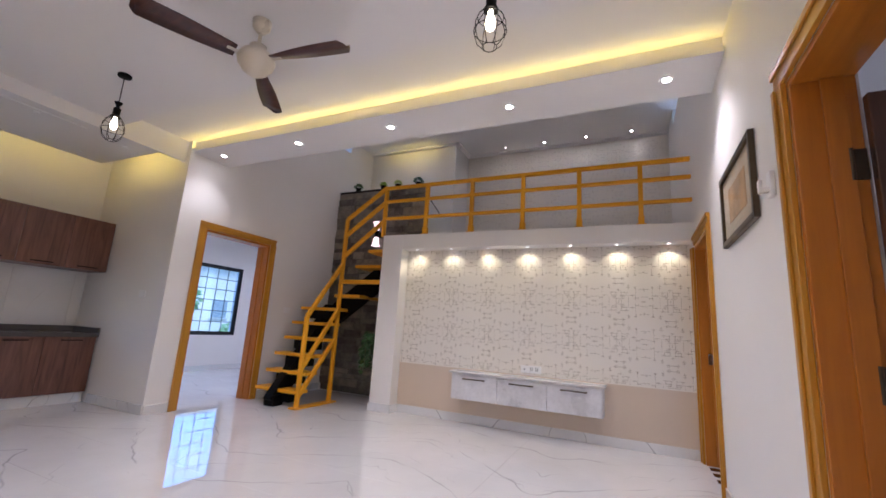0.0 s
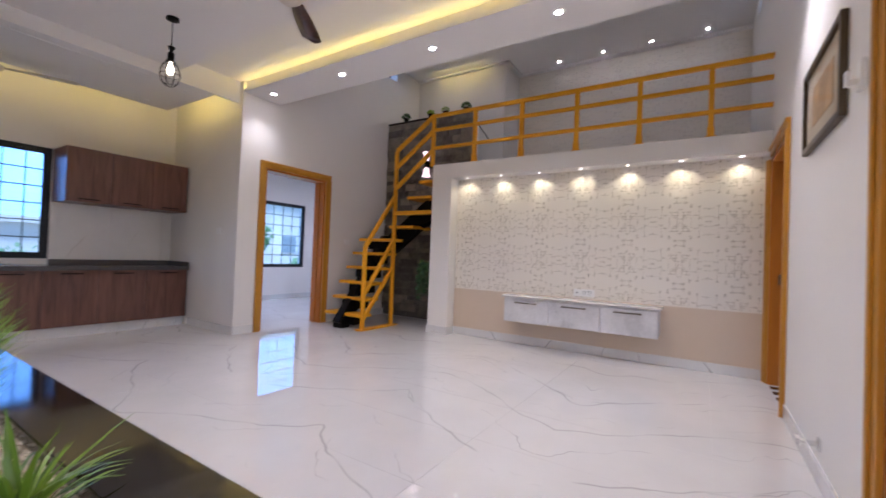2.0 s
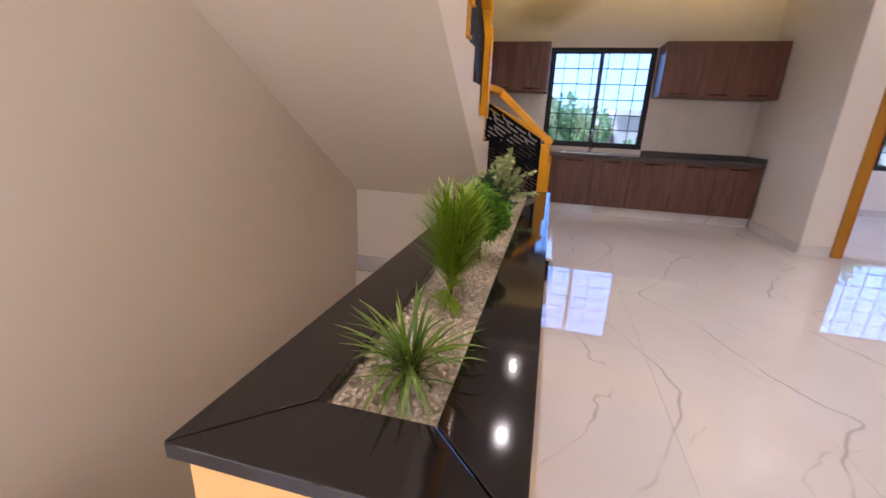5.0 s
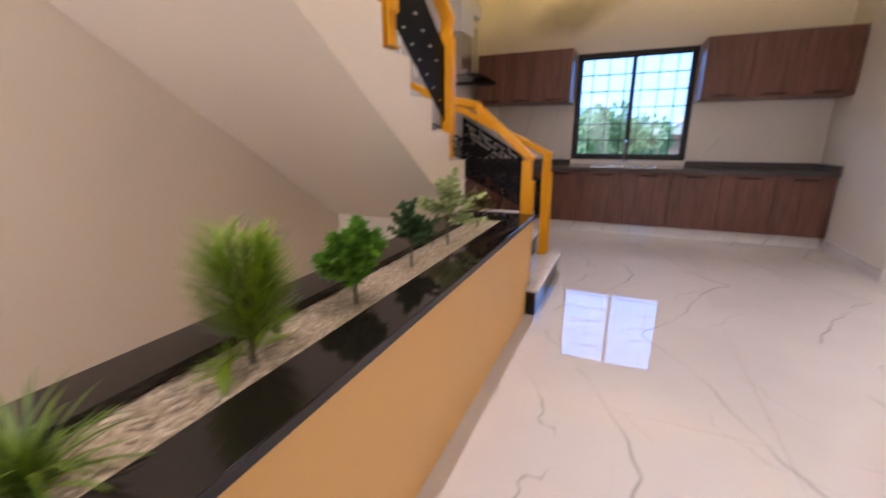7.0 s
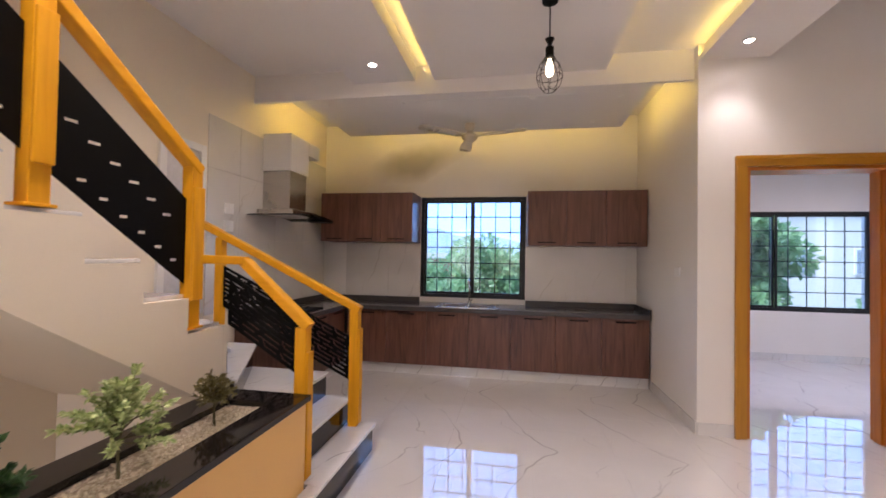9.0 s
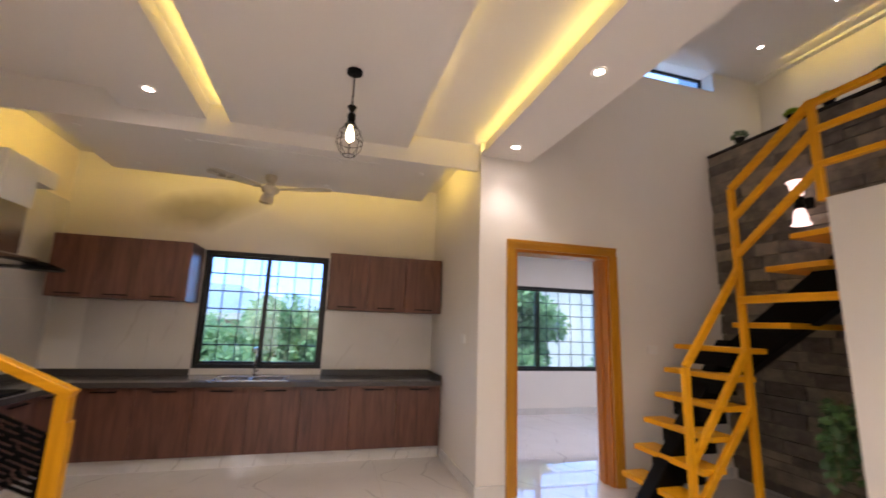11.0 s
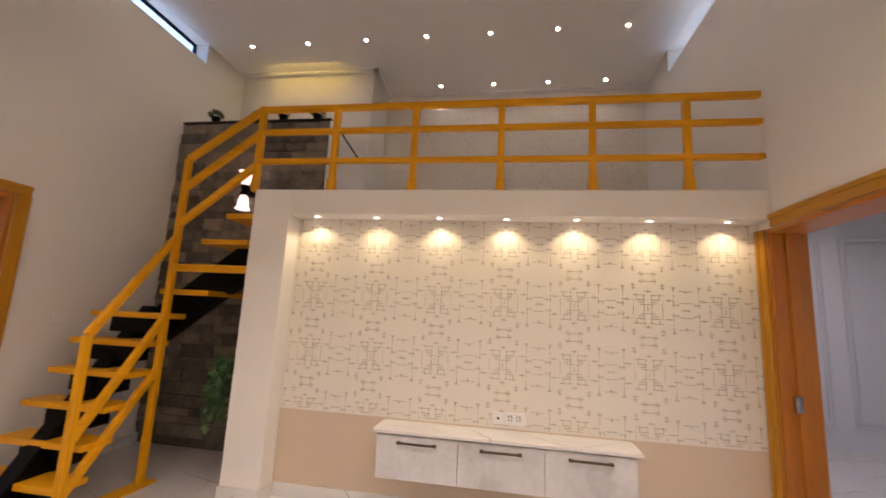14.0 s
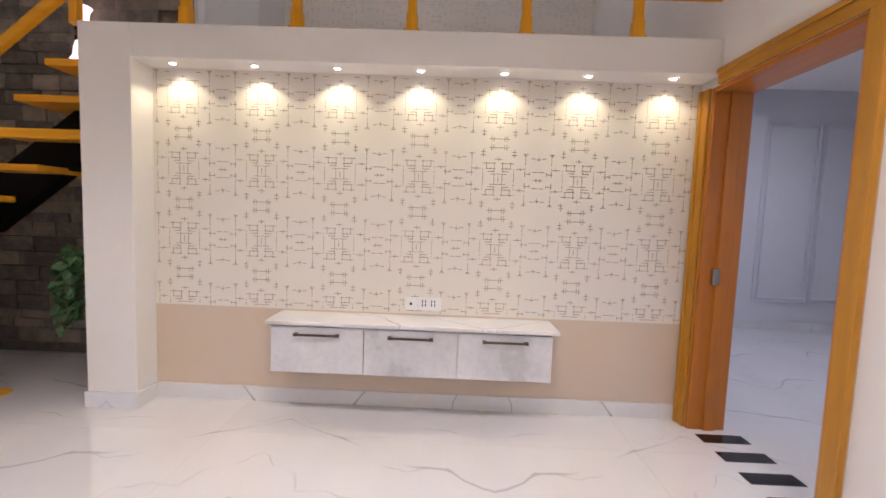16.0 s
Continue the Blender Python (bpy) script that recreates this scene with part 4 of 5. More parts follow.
part("spine", bm, M_BLACK, lstair, "black steel spine", 0.006)
for k, (cx, cy, zt) in enumerate(treads):
    bm = bmesh.new()
    box(bm, cx - 0.20, cx + 0.20, cy - 0.03, cy + 0.12, zt - 0.17, zt - 0.046)
    part("bracket", bm, M_BLACK, lstair, "black steel bracket", 0.004)
for xs, zt in ((-3.20, 1.53), (-3.04, 1.752), (-2.88, 1.975), (-2.72, 2.205)):
    zs = 1.17 + (xs + 3.66) * 0.759
    bpart("support", [(xs - 0.04, xs + 0.04, 6.03, 6.13, zs, zt - 0.046)], M_BLACK, lstair, "black steel support")
lrail = thing("loft_stair_railing", (-3.3, 5.4, 0), "yellow varnished wooden railing of the loft stair", "railing")
RX = -3.235
for a, b in (((RX, 5.07, 0.02), (RX, 5.07, 1.17)), ((RX, 5.69, 0.02), (RX, 5.69, 2.66)), ((-2.56, 5.675, 2.36), (-2.56, 5.675, 3.12))):
    rail_bar("post", a, b, 0.05, 0.05, M_RAIL, lrail)
for z0, z1 in ((1.17, 1.97), (0.48, 1.30), (0.14, 0.88)):
    rail_bar("rail", (RX, 5.07, z0), (RX, 5.69, z1), 0.045, 0.055, M_RAILY, lrail)
for z0, z1 in ((2.66, 3.10), (2.40, 2.88), (2.08, 2.60)):
    rail_bar("rail", (RX, 5.69, z0), (-2.56, 5.675, z1), 0.045, 0.055, M_RAILX, lrail)
rail_bar("cross_beam", (RX - 0.02, 5.685, 1.705), (-2.527, 5.675, 1.705), 0.05, 0.06, M_RAILX, lrail)
bm = bmesh.new()
box(bm, RX - 0.06, RX + 0.06, 4.99, 5.79, 0.0, 0.022)
part("floor_plate", bm, M_RAILY, lrail, "", 0.004)

loftrail = thing("loft_railing", (-0.6, 5.70, LOFT), "yellow varnished wooden railing along the loft edge", "railing")
for px in (-1.885, -1.215, -0.53, 0.145, 0.80):
    bm = bmesh.new()
    box(bm, px - 0.025, px + 0.025, 5.65, 5.70, LOFT, 3.07)
    box(bm, px - 0.032, px + 0.032, 5.643, 5.707, LOFT, LOFT + 0.10)
    p = part("post", bm, M_RAIL, loftrail, "", 0.004)
    bm = bmesh.new()
    box(bm, px - 0.05, px + 0.05, 5.645, 5.735, LOFT, LOFT + 0.012)
    part("foot", bm, M_RAIL, p, "", 0.003)
for z, h in ((3.09, 0.045), (2.885, 0.04), (2.625, 0.04)):
    rail_bar("rail", (-2.56, 5.675, z), (WR - 0.001, 5.675, z), 0.055, h, M_RAILX, loftrail)
rail_bar("strut", (-1.87, 5.713, 2.90), (-1.69, 5.713, 2.655), 0.012, 0.012, M_BLACK, loftrail, 0.0)

# ---- stone screen behind the loft stair ----
m, t, b = nodes_of("slate_stone")
info = t.nodes.new("ShaderNodeObjectInfo")
v = coords(t)
nz = noise_tex(t, v, 9, 6, 0.7)
mixn = t.nodes.new("ShaderNodeMath")
mixn.operation = "MULTIPLY_ADD"
t.links.new(info.outputs["Random"], mixn.inputs[0])
mixn.inputs[1].default_value = 0.5
t.links.new(nz, mixn.inputs[2])
t.links.new(ramp(t, [(0.35, (0.05, 0.043, 0.036)), (0.65, (0.12, 0.105, 0.088)), (1.0, (0.26, 0.22, 0.17))], mixn.outputs[0]), b.inputs["Base Color"])
b.inputs["Roughness"].default_value = 0.75
bump(t, b, noise_tex(t, v, 22, 6, 0.7), 0.7, 0.02)
M_STONE = m
SX1 = -2.372
screen = tagged(new("wall_stone_screen"), "grey slate stone screen wall behind the loft stair", "stone wall", "", "structure")
bpart("core", [(WL, SX1, 6.57, 6.62, 0, 3.415)], M_STONE, screen)
bpart("coping", [(WL, SX1 + 0.01, 6.52, 6.63, 3.415, 3.445)], M_GRANITE, screen, "black coping", 0.003)
bpart("edge_strip", [(SX1, SX1 + 0.03, 6.53, 6.63, LOFT, 3.415)], M_WHITE, screen)
rnd = random.Random(5)
z = 0.1
while z < 3.40:
    h = min(rnd.choice((0.075, 0.10, 0.125)), 3.41 - z)
    x = WL
    while x < SX1 - 0.005:
        w = min(rnd.uniform(0.16, 0.42), SX1 - x)
        if SX1 - x - w < 0.08:
            w = SX1 - x
        bm = bmesh.new()
        d = rnd.uniform(0.0, 0.025)
        vv = box(bm, x + 0.003, x + w - 0.003, 6.535 - d * 0.6 - 0.005, 6.571, z + 0.003, z + h - 0.003)
        for q in vv:
            if q.co.y < 6.56:
                q.co += Vector((rnd.uniform(-0.004, 0.004), rnd.uniform(-0.008, 0.008), rnd.uniform(-0.004, 0.004)))
        part("stone", bm, M_STONE, screen)
        x += w
    z += h

# ---- television niche ----


def downlight(x, y, z, r, material, label, group, ring=M_WHITE):
    ob = thing("downlight", (x, y, z), label, "downlight", group)
    bm = bmesh.new()
    lathe(bm, [(r, z - 0.0005), (r, z - 0.006), (r * 0.66, z - 0.008), (r * 0.55, z - 0.003)], x, y, 20, False)
    part("ring", bm, ring, ob, "", 0, True)
    bm = bmesh.new()
    lathe(bm, [(r * 0.56, z - 0.001), (r * 0.56, z - 0.004)], x, y, 20)
    part("lens", bm, material, ob, "glowing lens")
    return ob


niche_x = [-2.01, -1.498, -0.987, -0.475, 0.037, 0.549, 1.06]
for px in niche_x:
    downlight(px, NB - 0.10, NTOP, 0.032, M_LAMPSMALL, "small white spotlight lit in the niche ceiling", "niche spotlights")
    spot(px, NB - 0.10, NTOP - 0.012, 2.0, 120, (0, 0, -1), (1.0, 0.86, 0.50), 0.4, 0.02)
    spot(px, NB - 0.10, NTOP - 0.012, 1.7, 70, (0, 0, -1), (1.0, 0.86, 0.50), 1.0, 0.02)

# printed marks on the wallpaper
SX, SZ, TK = 0.001312, 0.00118, 0.0030
quarter = []                      # marks of one quarter of the repeat: centre and size, mirrored about both axes


def q_h(u, v_, w):
    quarter.append((u * SX, v_ * SZ, w * SX, TK * 1.15))


def q_v(u, v_, h):
    quarter.append((u * SX, v_ * SZ, TK, h * SZ))


def q_cross(u, v_, w, h):
    q_h(u, v_, w)
    q_v(u, v_, h)


# the tall motif: twin uprights with their caps, the stepped brackets over them
q_v(20, 0, 54), q_v(0, 0, 32), q_h(21, 28, 38), q_h(34, 42, 36), q_cross(26, 42, 8, 9)
q_cross(38, 57, 46, 10), q_v(20, 57, 22), q_v(59, 72, 28), q_v(20, 76, 12)
q_cross(59, 86, 36, 14), q_h(34, 86, 9), q_cross(20, 86, 14, 10), q_cross(0, 108, 34, 24)
q_v(76, 8, 14), q_v(76, 30, 16), q_v(76, 52, 8), q_v(76, 140, 46), q_h(76, 131, 26), q_h(76, 147, 22)
# the small box between two tall motifs
q_h(0, 170, 46), q_v(26, 172, 30), q_v(37, 170, 34), q_h(36, 170, 26)
# the wide motif beside it
q_cross(186, 0, 30, 20), q_h(179, 44, 27), q_cross(195, 112, 26, 26), q_h(169, 117, 20)
q_v(131, 120, 36), q_h(131, 139, 24), q_h(131, 131, 14), q_v(131, 88, 16), q_v(131, 62, 10)
q_h(139, 33, 32), q_v(131, 32, 34), q_v(154, 33, 18), q_cross(108, 57, 38, 20)


def print_marks(y, x0, x1, z0, z1, ox, oz, parent, material):
    """The printed repeat of the wallpaper on a wall at y."""
    bm = bmesh.new()
    for r in range(-4, 8):
        for c in range(-3, 9):
            cx, cz = ox + 0.5117 * c, oz + 0.4565 * r
            for u, v_, w, h in quarter:
                for su in ((1, -1) if u else (1,)):
                    for sv in ((1, -1) if v_ else (1,)):
                        X, Z = cx + su * u, cz + sv * v_
                        if x0 < X - w / 2 and X + w / 2 < x1 and z0 < Z - h / 2 and Z + h / 2 < z1:
                            box(bm, X - w / 2, X + w / 2, y - 0.0006, y + 0.0004, Z - h / 2, Z + h / 2)
    part("print", bm, material, parent, "dark fine geometric print", kind="stuff")


print_marks(NB - 0.0048, NL + 0.006, WR - 0.006, BANDZ + 0.006, NTOP - 0.004, NL + 0.197, 1.083, wp, M_MARK)
wp2 = structure("wallpaper_loft", [(-2.265, WR - 0.002, 8.066, 8.0695, LOFT, LCEIL - 0.032)], M_PAPER, "pale wallpaper with a faint geometric print", category="wallpaper")
print_marks(8.0654, -2.262, WR - 0.006, LOFT + 0.01, LCEIL - 0.04, -2.045, 1.045, wp2, surface("faint_print", (0.55, 0.50, 0.44), 0.5, vary=0.1))

tv = thing("television_cabinet", (-0.46, 5.75, 0.24), "wall-hung low cabinet with a white top and marbled grey drawers", "cabinet")
bpart("body", [(-1.325, 0.388, 5.586, NB - 0.007, 0.305, 0.602)], M_GREYPANEL, tv)
bpart("top", [(-1.352, 0.418, 5.548, NB - 0.007, 0.604, 0.628)], M_SKIRT, tv, "white top", 0.003)
for k in range(3):
    a, b_ = -1.321 + k * 0.5685, -1.321 + (k + 1) * 0.5685 - 0.005
    d = bpart("drawer", [(a, b_, 5.566, 5.585, 0.309, 0.592)], M_GREYPANEL, tv, "", 0.002)
    mx = (a + b_) / 2
    bm = bmesh.new()
    bar(bm, (mx - 0.13, 5.543, 0.548), (mx + 0.13, 5.543, 0.548), 0.01, 0.014)
    for s in (-0.125, 0.125):
        box(bm, mx + s - 0.012, mx + s + 0.012, 5.536, 5.566, 0.540, 0.556)
    part("handle", bm, M_BRONZE, d, "dark bronze bar handle", 0.002)

sock = thing("wall_socket", (-0.42, NB - 0.01, 0.70), "white double socket plates on the wallpaper", "socket")
for a, b_ in ((-0.54, -0.455), (-0.452, -0.30)):
    bpart("plate", [(a, b_, NB - 0.016, NB - 0.0055, 0.665, 0.75)], M_WHITE, sock, "", 0.003)
for u, w, du, dw in [(-0.505, 0.70, 0.015, 0.015)] + [(u, w, 0.006, 0.018) for u in (-0.425, -0.405, -0.365, -0.345) for w in (0.692, 0.716)]:
    bpart("slot", [(u, u + du, NB - 0.018, NB - 0.0162, w, w + dw)], M_BLACK, sock)

# ---- kitchen ----
CF = -5.26


def cabinet_run_x(name, xf, xb, ys, z0, z1, label, group, handle_top=True):
    """Cabinets along y whose fronts face +x."""
    for a, b_ in zip(ys, ys[1:]):
        ob = thing(name, ((xf + xb) / 2, (a + b_) / 2, z0), label, "cabinet", group)
        bpart("body", [(xb, xf - 0.02, a + 0.001, b_ - 0.001, z0, z1)], M_CAB, ob)
        d = bpart("door", [(xf - 0.019, xf, a + 0.002, b_ - 0.002, z0 + 0.003, z1 - 0.003)], M_CAB, ob, "", 0.0015)
        my = (a + b_) / 2
        zh = z1 - 0.045 if handle_top else z0 + 0.035
        bm = bmesh.new()
        bar(bm, (xf + 0.022, my - 0.10, zh), (xf + 0.022, my + 0.10, zh), 0.012, 0.012)
        for s in (-0.09, 0.09):
            box(bm, xf, xf + 0.022, my + s - 0.006, my + s + 0.006, zh - 0.006, zh + 0.006)
        part("handle", bm, M_BLACK, d, "black bar handle")


ysb = [0.27 + (3.715 - 0.27) * i / 7 for i in range(8)]
cabinet_run_x("base_cabinet", CF, WK + 0.002, ysb, 0.12, 0.765, "walnut laminate kitchen base cabinet with a bar handle", "kitchen base cabinets")
structure("trim_toe_kick", [(WK + 0.002, CF - 0.05, WS + 0.01, 3.72, 0.0, 0.119), (CF - 0.05, -3.95, WS + 0.01, 0.20, 0.0, 0.119)], M_SKIRT, "pale toe kick below the cabinets", category="plinth")
cabinet_run_x("wall_cabinet", -5.37, WK + 0.002, [-0.16, 0.23, 0.63, 1.035], 1.575, 2.185, "walnut laminate wall cabinet with a bar handle", "kitchen wall cabinets", False)
cabinet_run_x("wall_cabinet", -5.37, WK + 0.002, [2.415, 2.85, 3.285, 3.72], 1.55, 2.185, "walnut laminate wall cabinet with a bar handle", "kitchen wall cabinets", False)
for a in (-4.0, -4.43, -4.86):
    ob = thing("base_cabinet", (a - 0.2, 0.0, 0.12), "walnut laminate kitchen base cabinet with a bar handle", "cabinet", "kitchen base cabinets")
    bpart("body", [(a - 0.429, a - 0.001, WS + 0.003, 0.205, 0.12, 0.765)], M_CAB, ob)
    d = bpart("door", [(a - 0.427, a - 0.003, 0.206, 0.225, 0.123, 0.762)], M_CAB, ob, "", 0.0015)
    bpart("handle", [(a - 0.31, a - 0.11, 0.236, 0.248, 0.714, 0.726), (a - 0.30, a - 0.29, 0.225, 0.236, 0.714, 0.726), (a - 0.13, a - 0.12, 0.225, 0.236, 0.714, 0.726)], M_BLACK, d, "black bar handle")
wt = thing("worktop", (-5.5, 1.5, 0.752), "dark grey granite kitchen worktop with an upstand", "worktop")
M_TOP = surface("dark_grey_granite", (0.075, 0.068, 0.066), 0.14, vary=0.4, scale=180, fine=500, relief=0)
SK = (-5.66, -5.34, 1.36, 2.06)
for tb in ((SK[1], CF + 0.03, 0.257, 3.72, 0.757, 0.805), (WK + 0.002, SK[0], 0.257, 3.72, 0.757, 0.805), (SK[0], SK[1], 0.257, SK[2], 0.757, 0.805), (SK[0], SK[1], SK[3], 3.72, 0.757, 0.805),
           (WK + 0.002, -3.97, WS + 0.003, 0.256, 0.757, 0.805)):
    bpart("top", [tb], M_TOP, wt)
for ub in ([(WK + 0.002, WK + 0.022, WS + 0.003, 1.035, 0.805, 0.865), (WK + 0.002, WK + 0.022, 2.41, 3.72, 0.805, 0.865), (WK + 0.022, -3.97, WS + 0.003, WS + 0.022, 0.805, 0.865), (WK + 0.022, CF + 0.03, 3.70, 3.72, 0.805, 0.865)]):
    bpart("upstand", [ub], M_TOP, wt)
sink = thing("sink", (-5.47, 1.71, 0.787), "steel double sink set in the worktop", "sink")
for a, b_ in ((SK[2], 1.71), (1.71, SK[3])):
    bpart("bowl", [(SK[0], SK[1], a, b_, 0.612, 0.624), (SK[0], SK[0] + 0.012, a, b_, 0.624, 0.810), (SK[1] - 0.012, SK[1], a, b_, 0.624, 0.810), (SK[0] + 0.012, SK[1] - 0.012, a, a + 0.02, 0.624, 0.810), (SK[0] + 0.012, SK[1] - 0.012, b_ - 0.02, b_, 0.624, 0.810)], M_STEEL, sink, "", 0.002)
bpart("rim", [(SK[0] - 0.02, SK[0], SK[2] - 0.02, SK[3] + 0.02, 0.805, 0.812), (SK[1], SK[1] + 0.02, SK[2] - 0.02, SK[3] + 0.02, 0.805, 0.812)], M_STEEL, sink)
tap = thing("tap", (-5.71, 1.71, 0.792), "chrome kitchen tap behind the sink", "tap")
bm = bmesh.new()
tube(bm, [(-5.71, 1.71, 0.806), (-5.71, 1.71, 1.032), (-5.695, 1.71, 1.082), (-5.65, 1.71, 1.112), (-5.59, 1.71, 1.102), (-5.57, 1.71, 1.062)], 0.012, 10)
part("spout", bm, M_CHROME, tap, "", 0, True)
bm = bmesh.new()
lathe(bm, [(0.024, 0.806), (0.024, 0.830), (0.016, 0.850)], -5.71, 1.71, 16)
bar(bm, (-5.71, 1.71, 0.842), (-5.66, 1.75, 0.872), 0.012, 0.012)
part("lever", bm, M_CHROME, tap)

# marble splashback tiles
sp = tagged(new("wall_splashback"), "polished veined marble wall tiles above the worktop", "tiles", "", "structure")
def tile_run(parent, x0, x1, y0, y1, z0, z1, material, axis, step):
    a, end = (y0, y1) if axis == "y" else (x0, x1)
    while a < end - 0.01:
        b_ = min(a + step, end)
        bm = bmesh.new()
        if axis == "y":
            box(bm, x0, x1, a + 0.001, b_ - 0.001, z0, z1)
        else:
            box(bm, a + 0.001, b_ - 0.001, y0, y1, z0, z1)
        part("wall_tile", bm, material, parent)
        a = b_
tile_run(sp, WK + 0.0005, WK + 0.006, 0.0, 1.035, 0.867, 1.57, M_SPLASH, "y", 0.6)
tile_run(sp, WK + 0.0005, WK + 0.006, 2.41, 3.73, 0.867, 1.545, M_SPLASH, "y", 0.6)
tile_run(sp, WK + 0.01, -3.6, WS + 0.0005, WS + 0.006, 0.867, 1.54, M_SPLASH, "x", 0.6)
tile_run(sp, WK + 0.01, -3.6, WS + 0.0005, WS + 0.006, 1.542, 2.14, M_SPLASH, "x", 0.6)
tile_run(sp, WK + 0.01, -3.6, WS + 0.0005, WS + 0.006, 2.142, 2.60, M_SPLASH, "x", 0.6)

hood = thing("cooker_hood", (-4.5, -0.2, 1.78), "steel chimney cooker hood with a curved glass canopy", "cooker hood")
bpart("chimney", [(-4.71, -4.38, WS + 0.008, -0.015, 1.86, 2.265)], M_STEEL, hood, "brushed steel chimney", 0.003)
bpart("upper_box", [(-4.74, -4.37, WS + 0.008, -0.005, 2.265, 2.65), (-4.99, -4.74, WS + 0.008, -0.005, 2.50, 2.65)], M_WHITE, hood, "white boxed duct", 0.003)
bpart("body", [(-4.80, -4.28, WS + 0.008, 0.08, 1.80, 1.86)], M_STEEL, hood, "", 0.008)
bm = bmesh.new()
pts = []
for i in range(13):
    u = -1 + 2 * i / 12
    pts.append((-4.55 + 0.42 * u, 1.825 - 0.035 * u * u))
for y0, y1, e in ((WS + 0.008, 0.19, 0),):
    lo = [[bm.verts.new((a, yy, c - dz)) for a, c in pts] for yy, dz in ((y0, 0), (y1, 0), (y1, 0.01), (y0, 0.01))]
    for r0, r1 in zip(lo, lo[1:] + lo[:1]):
        for i in range(12):
            bm.faces.new((r0[i], r0[i + 1], r1[i + 1], r1[i]))
part("canopy", bm, glass("smoked_glass", (0.35, 0.37, 0.38)), hood, "dark curved glass canopy", 0, True)
# black disc shaped for the dark rounded edge of the glass canopy
bm = bmesh.new()
lathe(bm, [(0.13, 1.765), (0.145, 1.78), (0.13, 1.795), (0.05, 1.798)], -4.84, 0.10, 28)
part("canopy_edge", bm, M_BLACK, hood, "black round edge of the canopy glass")
hob = thing("hob", (-4.5, 0.0, 0.806), "low steel hob with pan rings on the worktop", "hob")
bpart("plate", [(-4.80, -4.20, -0.22, 0.18, 0.806, 0.818)], M_BLACK, hob, "", 0.003)
for a in (-4.64, -4.36):
    bm = bmesh.new()
    lathe(bm, [(0.09, 0.818), (0.09, 0.845), (0.075, 0.845), (0.075, 0.820)], a, -0.02, 20, False)
    part("pan_ring", bm, M_STEEL, hob)
# the plate at 1.60 stands in for a window's bright reflection on the tiles
for z0 in (1.76, 1.60):
    ob = thing("socket", (-3.87, WS + 0.01, z0), "white plate on the marble tiles: upper a socket, lower a painted window reflection", "socket", "kitchen sockets")
    bpart("plate", [(-3.93, -3.81, WS + 0.0065, WS + 0.018, z0, z0 + 0.10)], M_WHITE, ob, "", 0.003)
    bpart("button", [(-3.885, -3.855, WS + 0.018, WS + 0.022, z0 + 0.03, z0 + 0.07)], M_WHITE, ob, "", 0.002)
fr = thing("wall_niche_frame", (-3.25, WS, 1.0), "white framed opening in the wall above the stairs", "frame")
bpart("frame", [(-3.56, -3.50, WS + 0.001, WS + 0.03, 0.90, 2.30), (-3.16, -3.10, WS + 0.001, WS + 0.03, 0.90, 2.30), (-3.50, -3.16, WS + 0.001, WS + 0.03, 2.24, 2.30)], M_WHITE, fr, "", 0.003)
bpart("panel", [(-3.50, -3.16, WS + 0.001, WS + 0.01, 0.90, 2.24)], M_GREYPANEL, fr)

# ---- ceiling fittings ----
for i in range(5):
    for y, x0 in ((3.965, -3.855), (1.043, -3.845)):
        px = x0 + 1.205 * i
        downlight(px, y, CEIL, 0.050, M_LAMPDISC, "round white downlight lit in the dropped ceiling", "ceiling downlights")
        spot(px, y, CEIL - 0.03, (23.0 * (0.5, 0.75, 1.15, 1.6, 1.1)[i] if y > 2 else 19.0 * (0.7, 1.1, 1.25, 1.5, 0.15)[i]), (108, 116, 125, 135, 120)[i] if y > 2 else 150, blend=1.0, radius=0.015)
# downlights out of view: side room's follow floor reflections, panelled room's added to brighten it
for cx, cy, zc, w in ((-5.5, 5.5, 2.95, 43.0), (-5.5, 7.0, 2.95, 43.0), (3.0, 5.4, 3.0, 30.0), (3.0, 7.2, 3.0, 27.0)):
    downlight(cx, cy, zc, 0.05, M_LAMPDISC, "round white downlight, out of view, brightening a side room", "side room downlights")
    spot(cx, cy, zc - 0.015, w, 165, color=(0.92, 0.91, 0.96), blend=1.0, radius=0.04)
for i in range(7):
    for y in (5.80, 6.80, 7.83):
        if y == 7.83 and i < 3:
            continue
        downlight(-3.615 + 0.7255 * i, y, LCEIL, 0.027, M_LOFTLAMP, "small round spotlight lit in the loft ceiling", "loft spotlights")
for px, py in ((-4.40, 0.36), (-4.42, 1.15), (-4.46, 2.42), (-4.5, 3.22), (-5.2, 0.5), (-5.2, 1.3), (-5.22, 2.3), (-5.22, 3.1)):
    downlight(px, py, 2.915, 0.028, M_WHITE, "small unlit round spotlight in the kitchen ceiling", "unlit kitchen spotlights")

strip_light(WL - 0.03, WR - 0.02, 3.755, CEIL + 0.06, (0, -1, 0.6), 2.5)
strip_light(WL - 0.03, WR - 0.02, 1.43, CEIL + 0.06, (0, 0, 1), 1.6, 0.02)
strip_light(WL - 0.03, WR - 0.02, 3.01, CEIL + 0.075, (0, 1, 0.6), 1.05)
strip_light(0.25, 3.4, -5.41, 2.985, (-1, 0, 0.05), 1.55, along="y")
strip_light(-5.38, -4.3, 3.42, 2.985, (0, 1, 0.05), 0.8)
strip_light(-5.38, -4.3, 0.21, 2.985, (0, -1, 0.05), 1.1)
strip_light(-3.7, -2.6, 7.18, LCEIL - 0.008, (0, 0.85, -1), 0.6, 0.02)


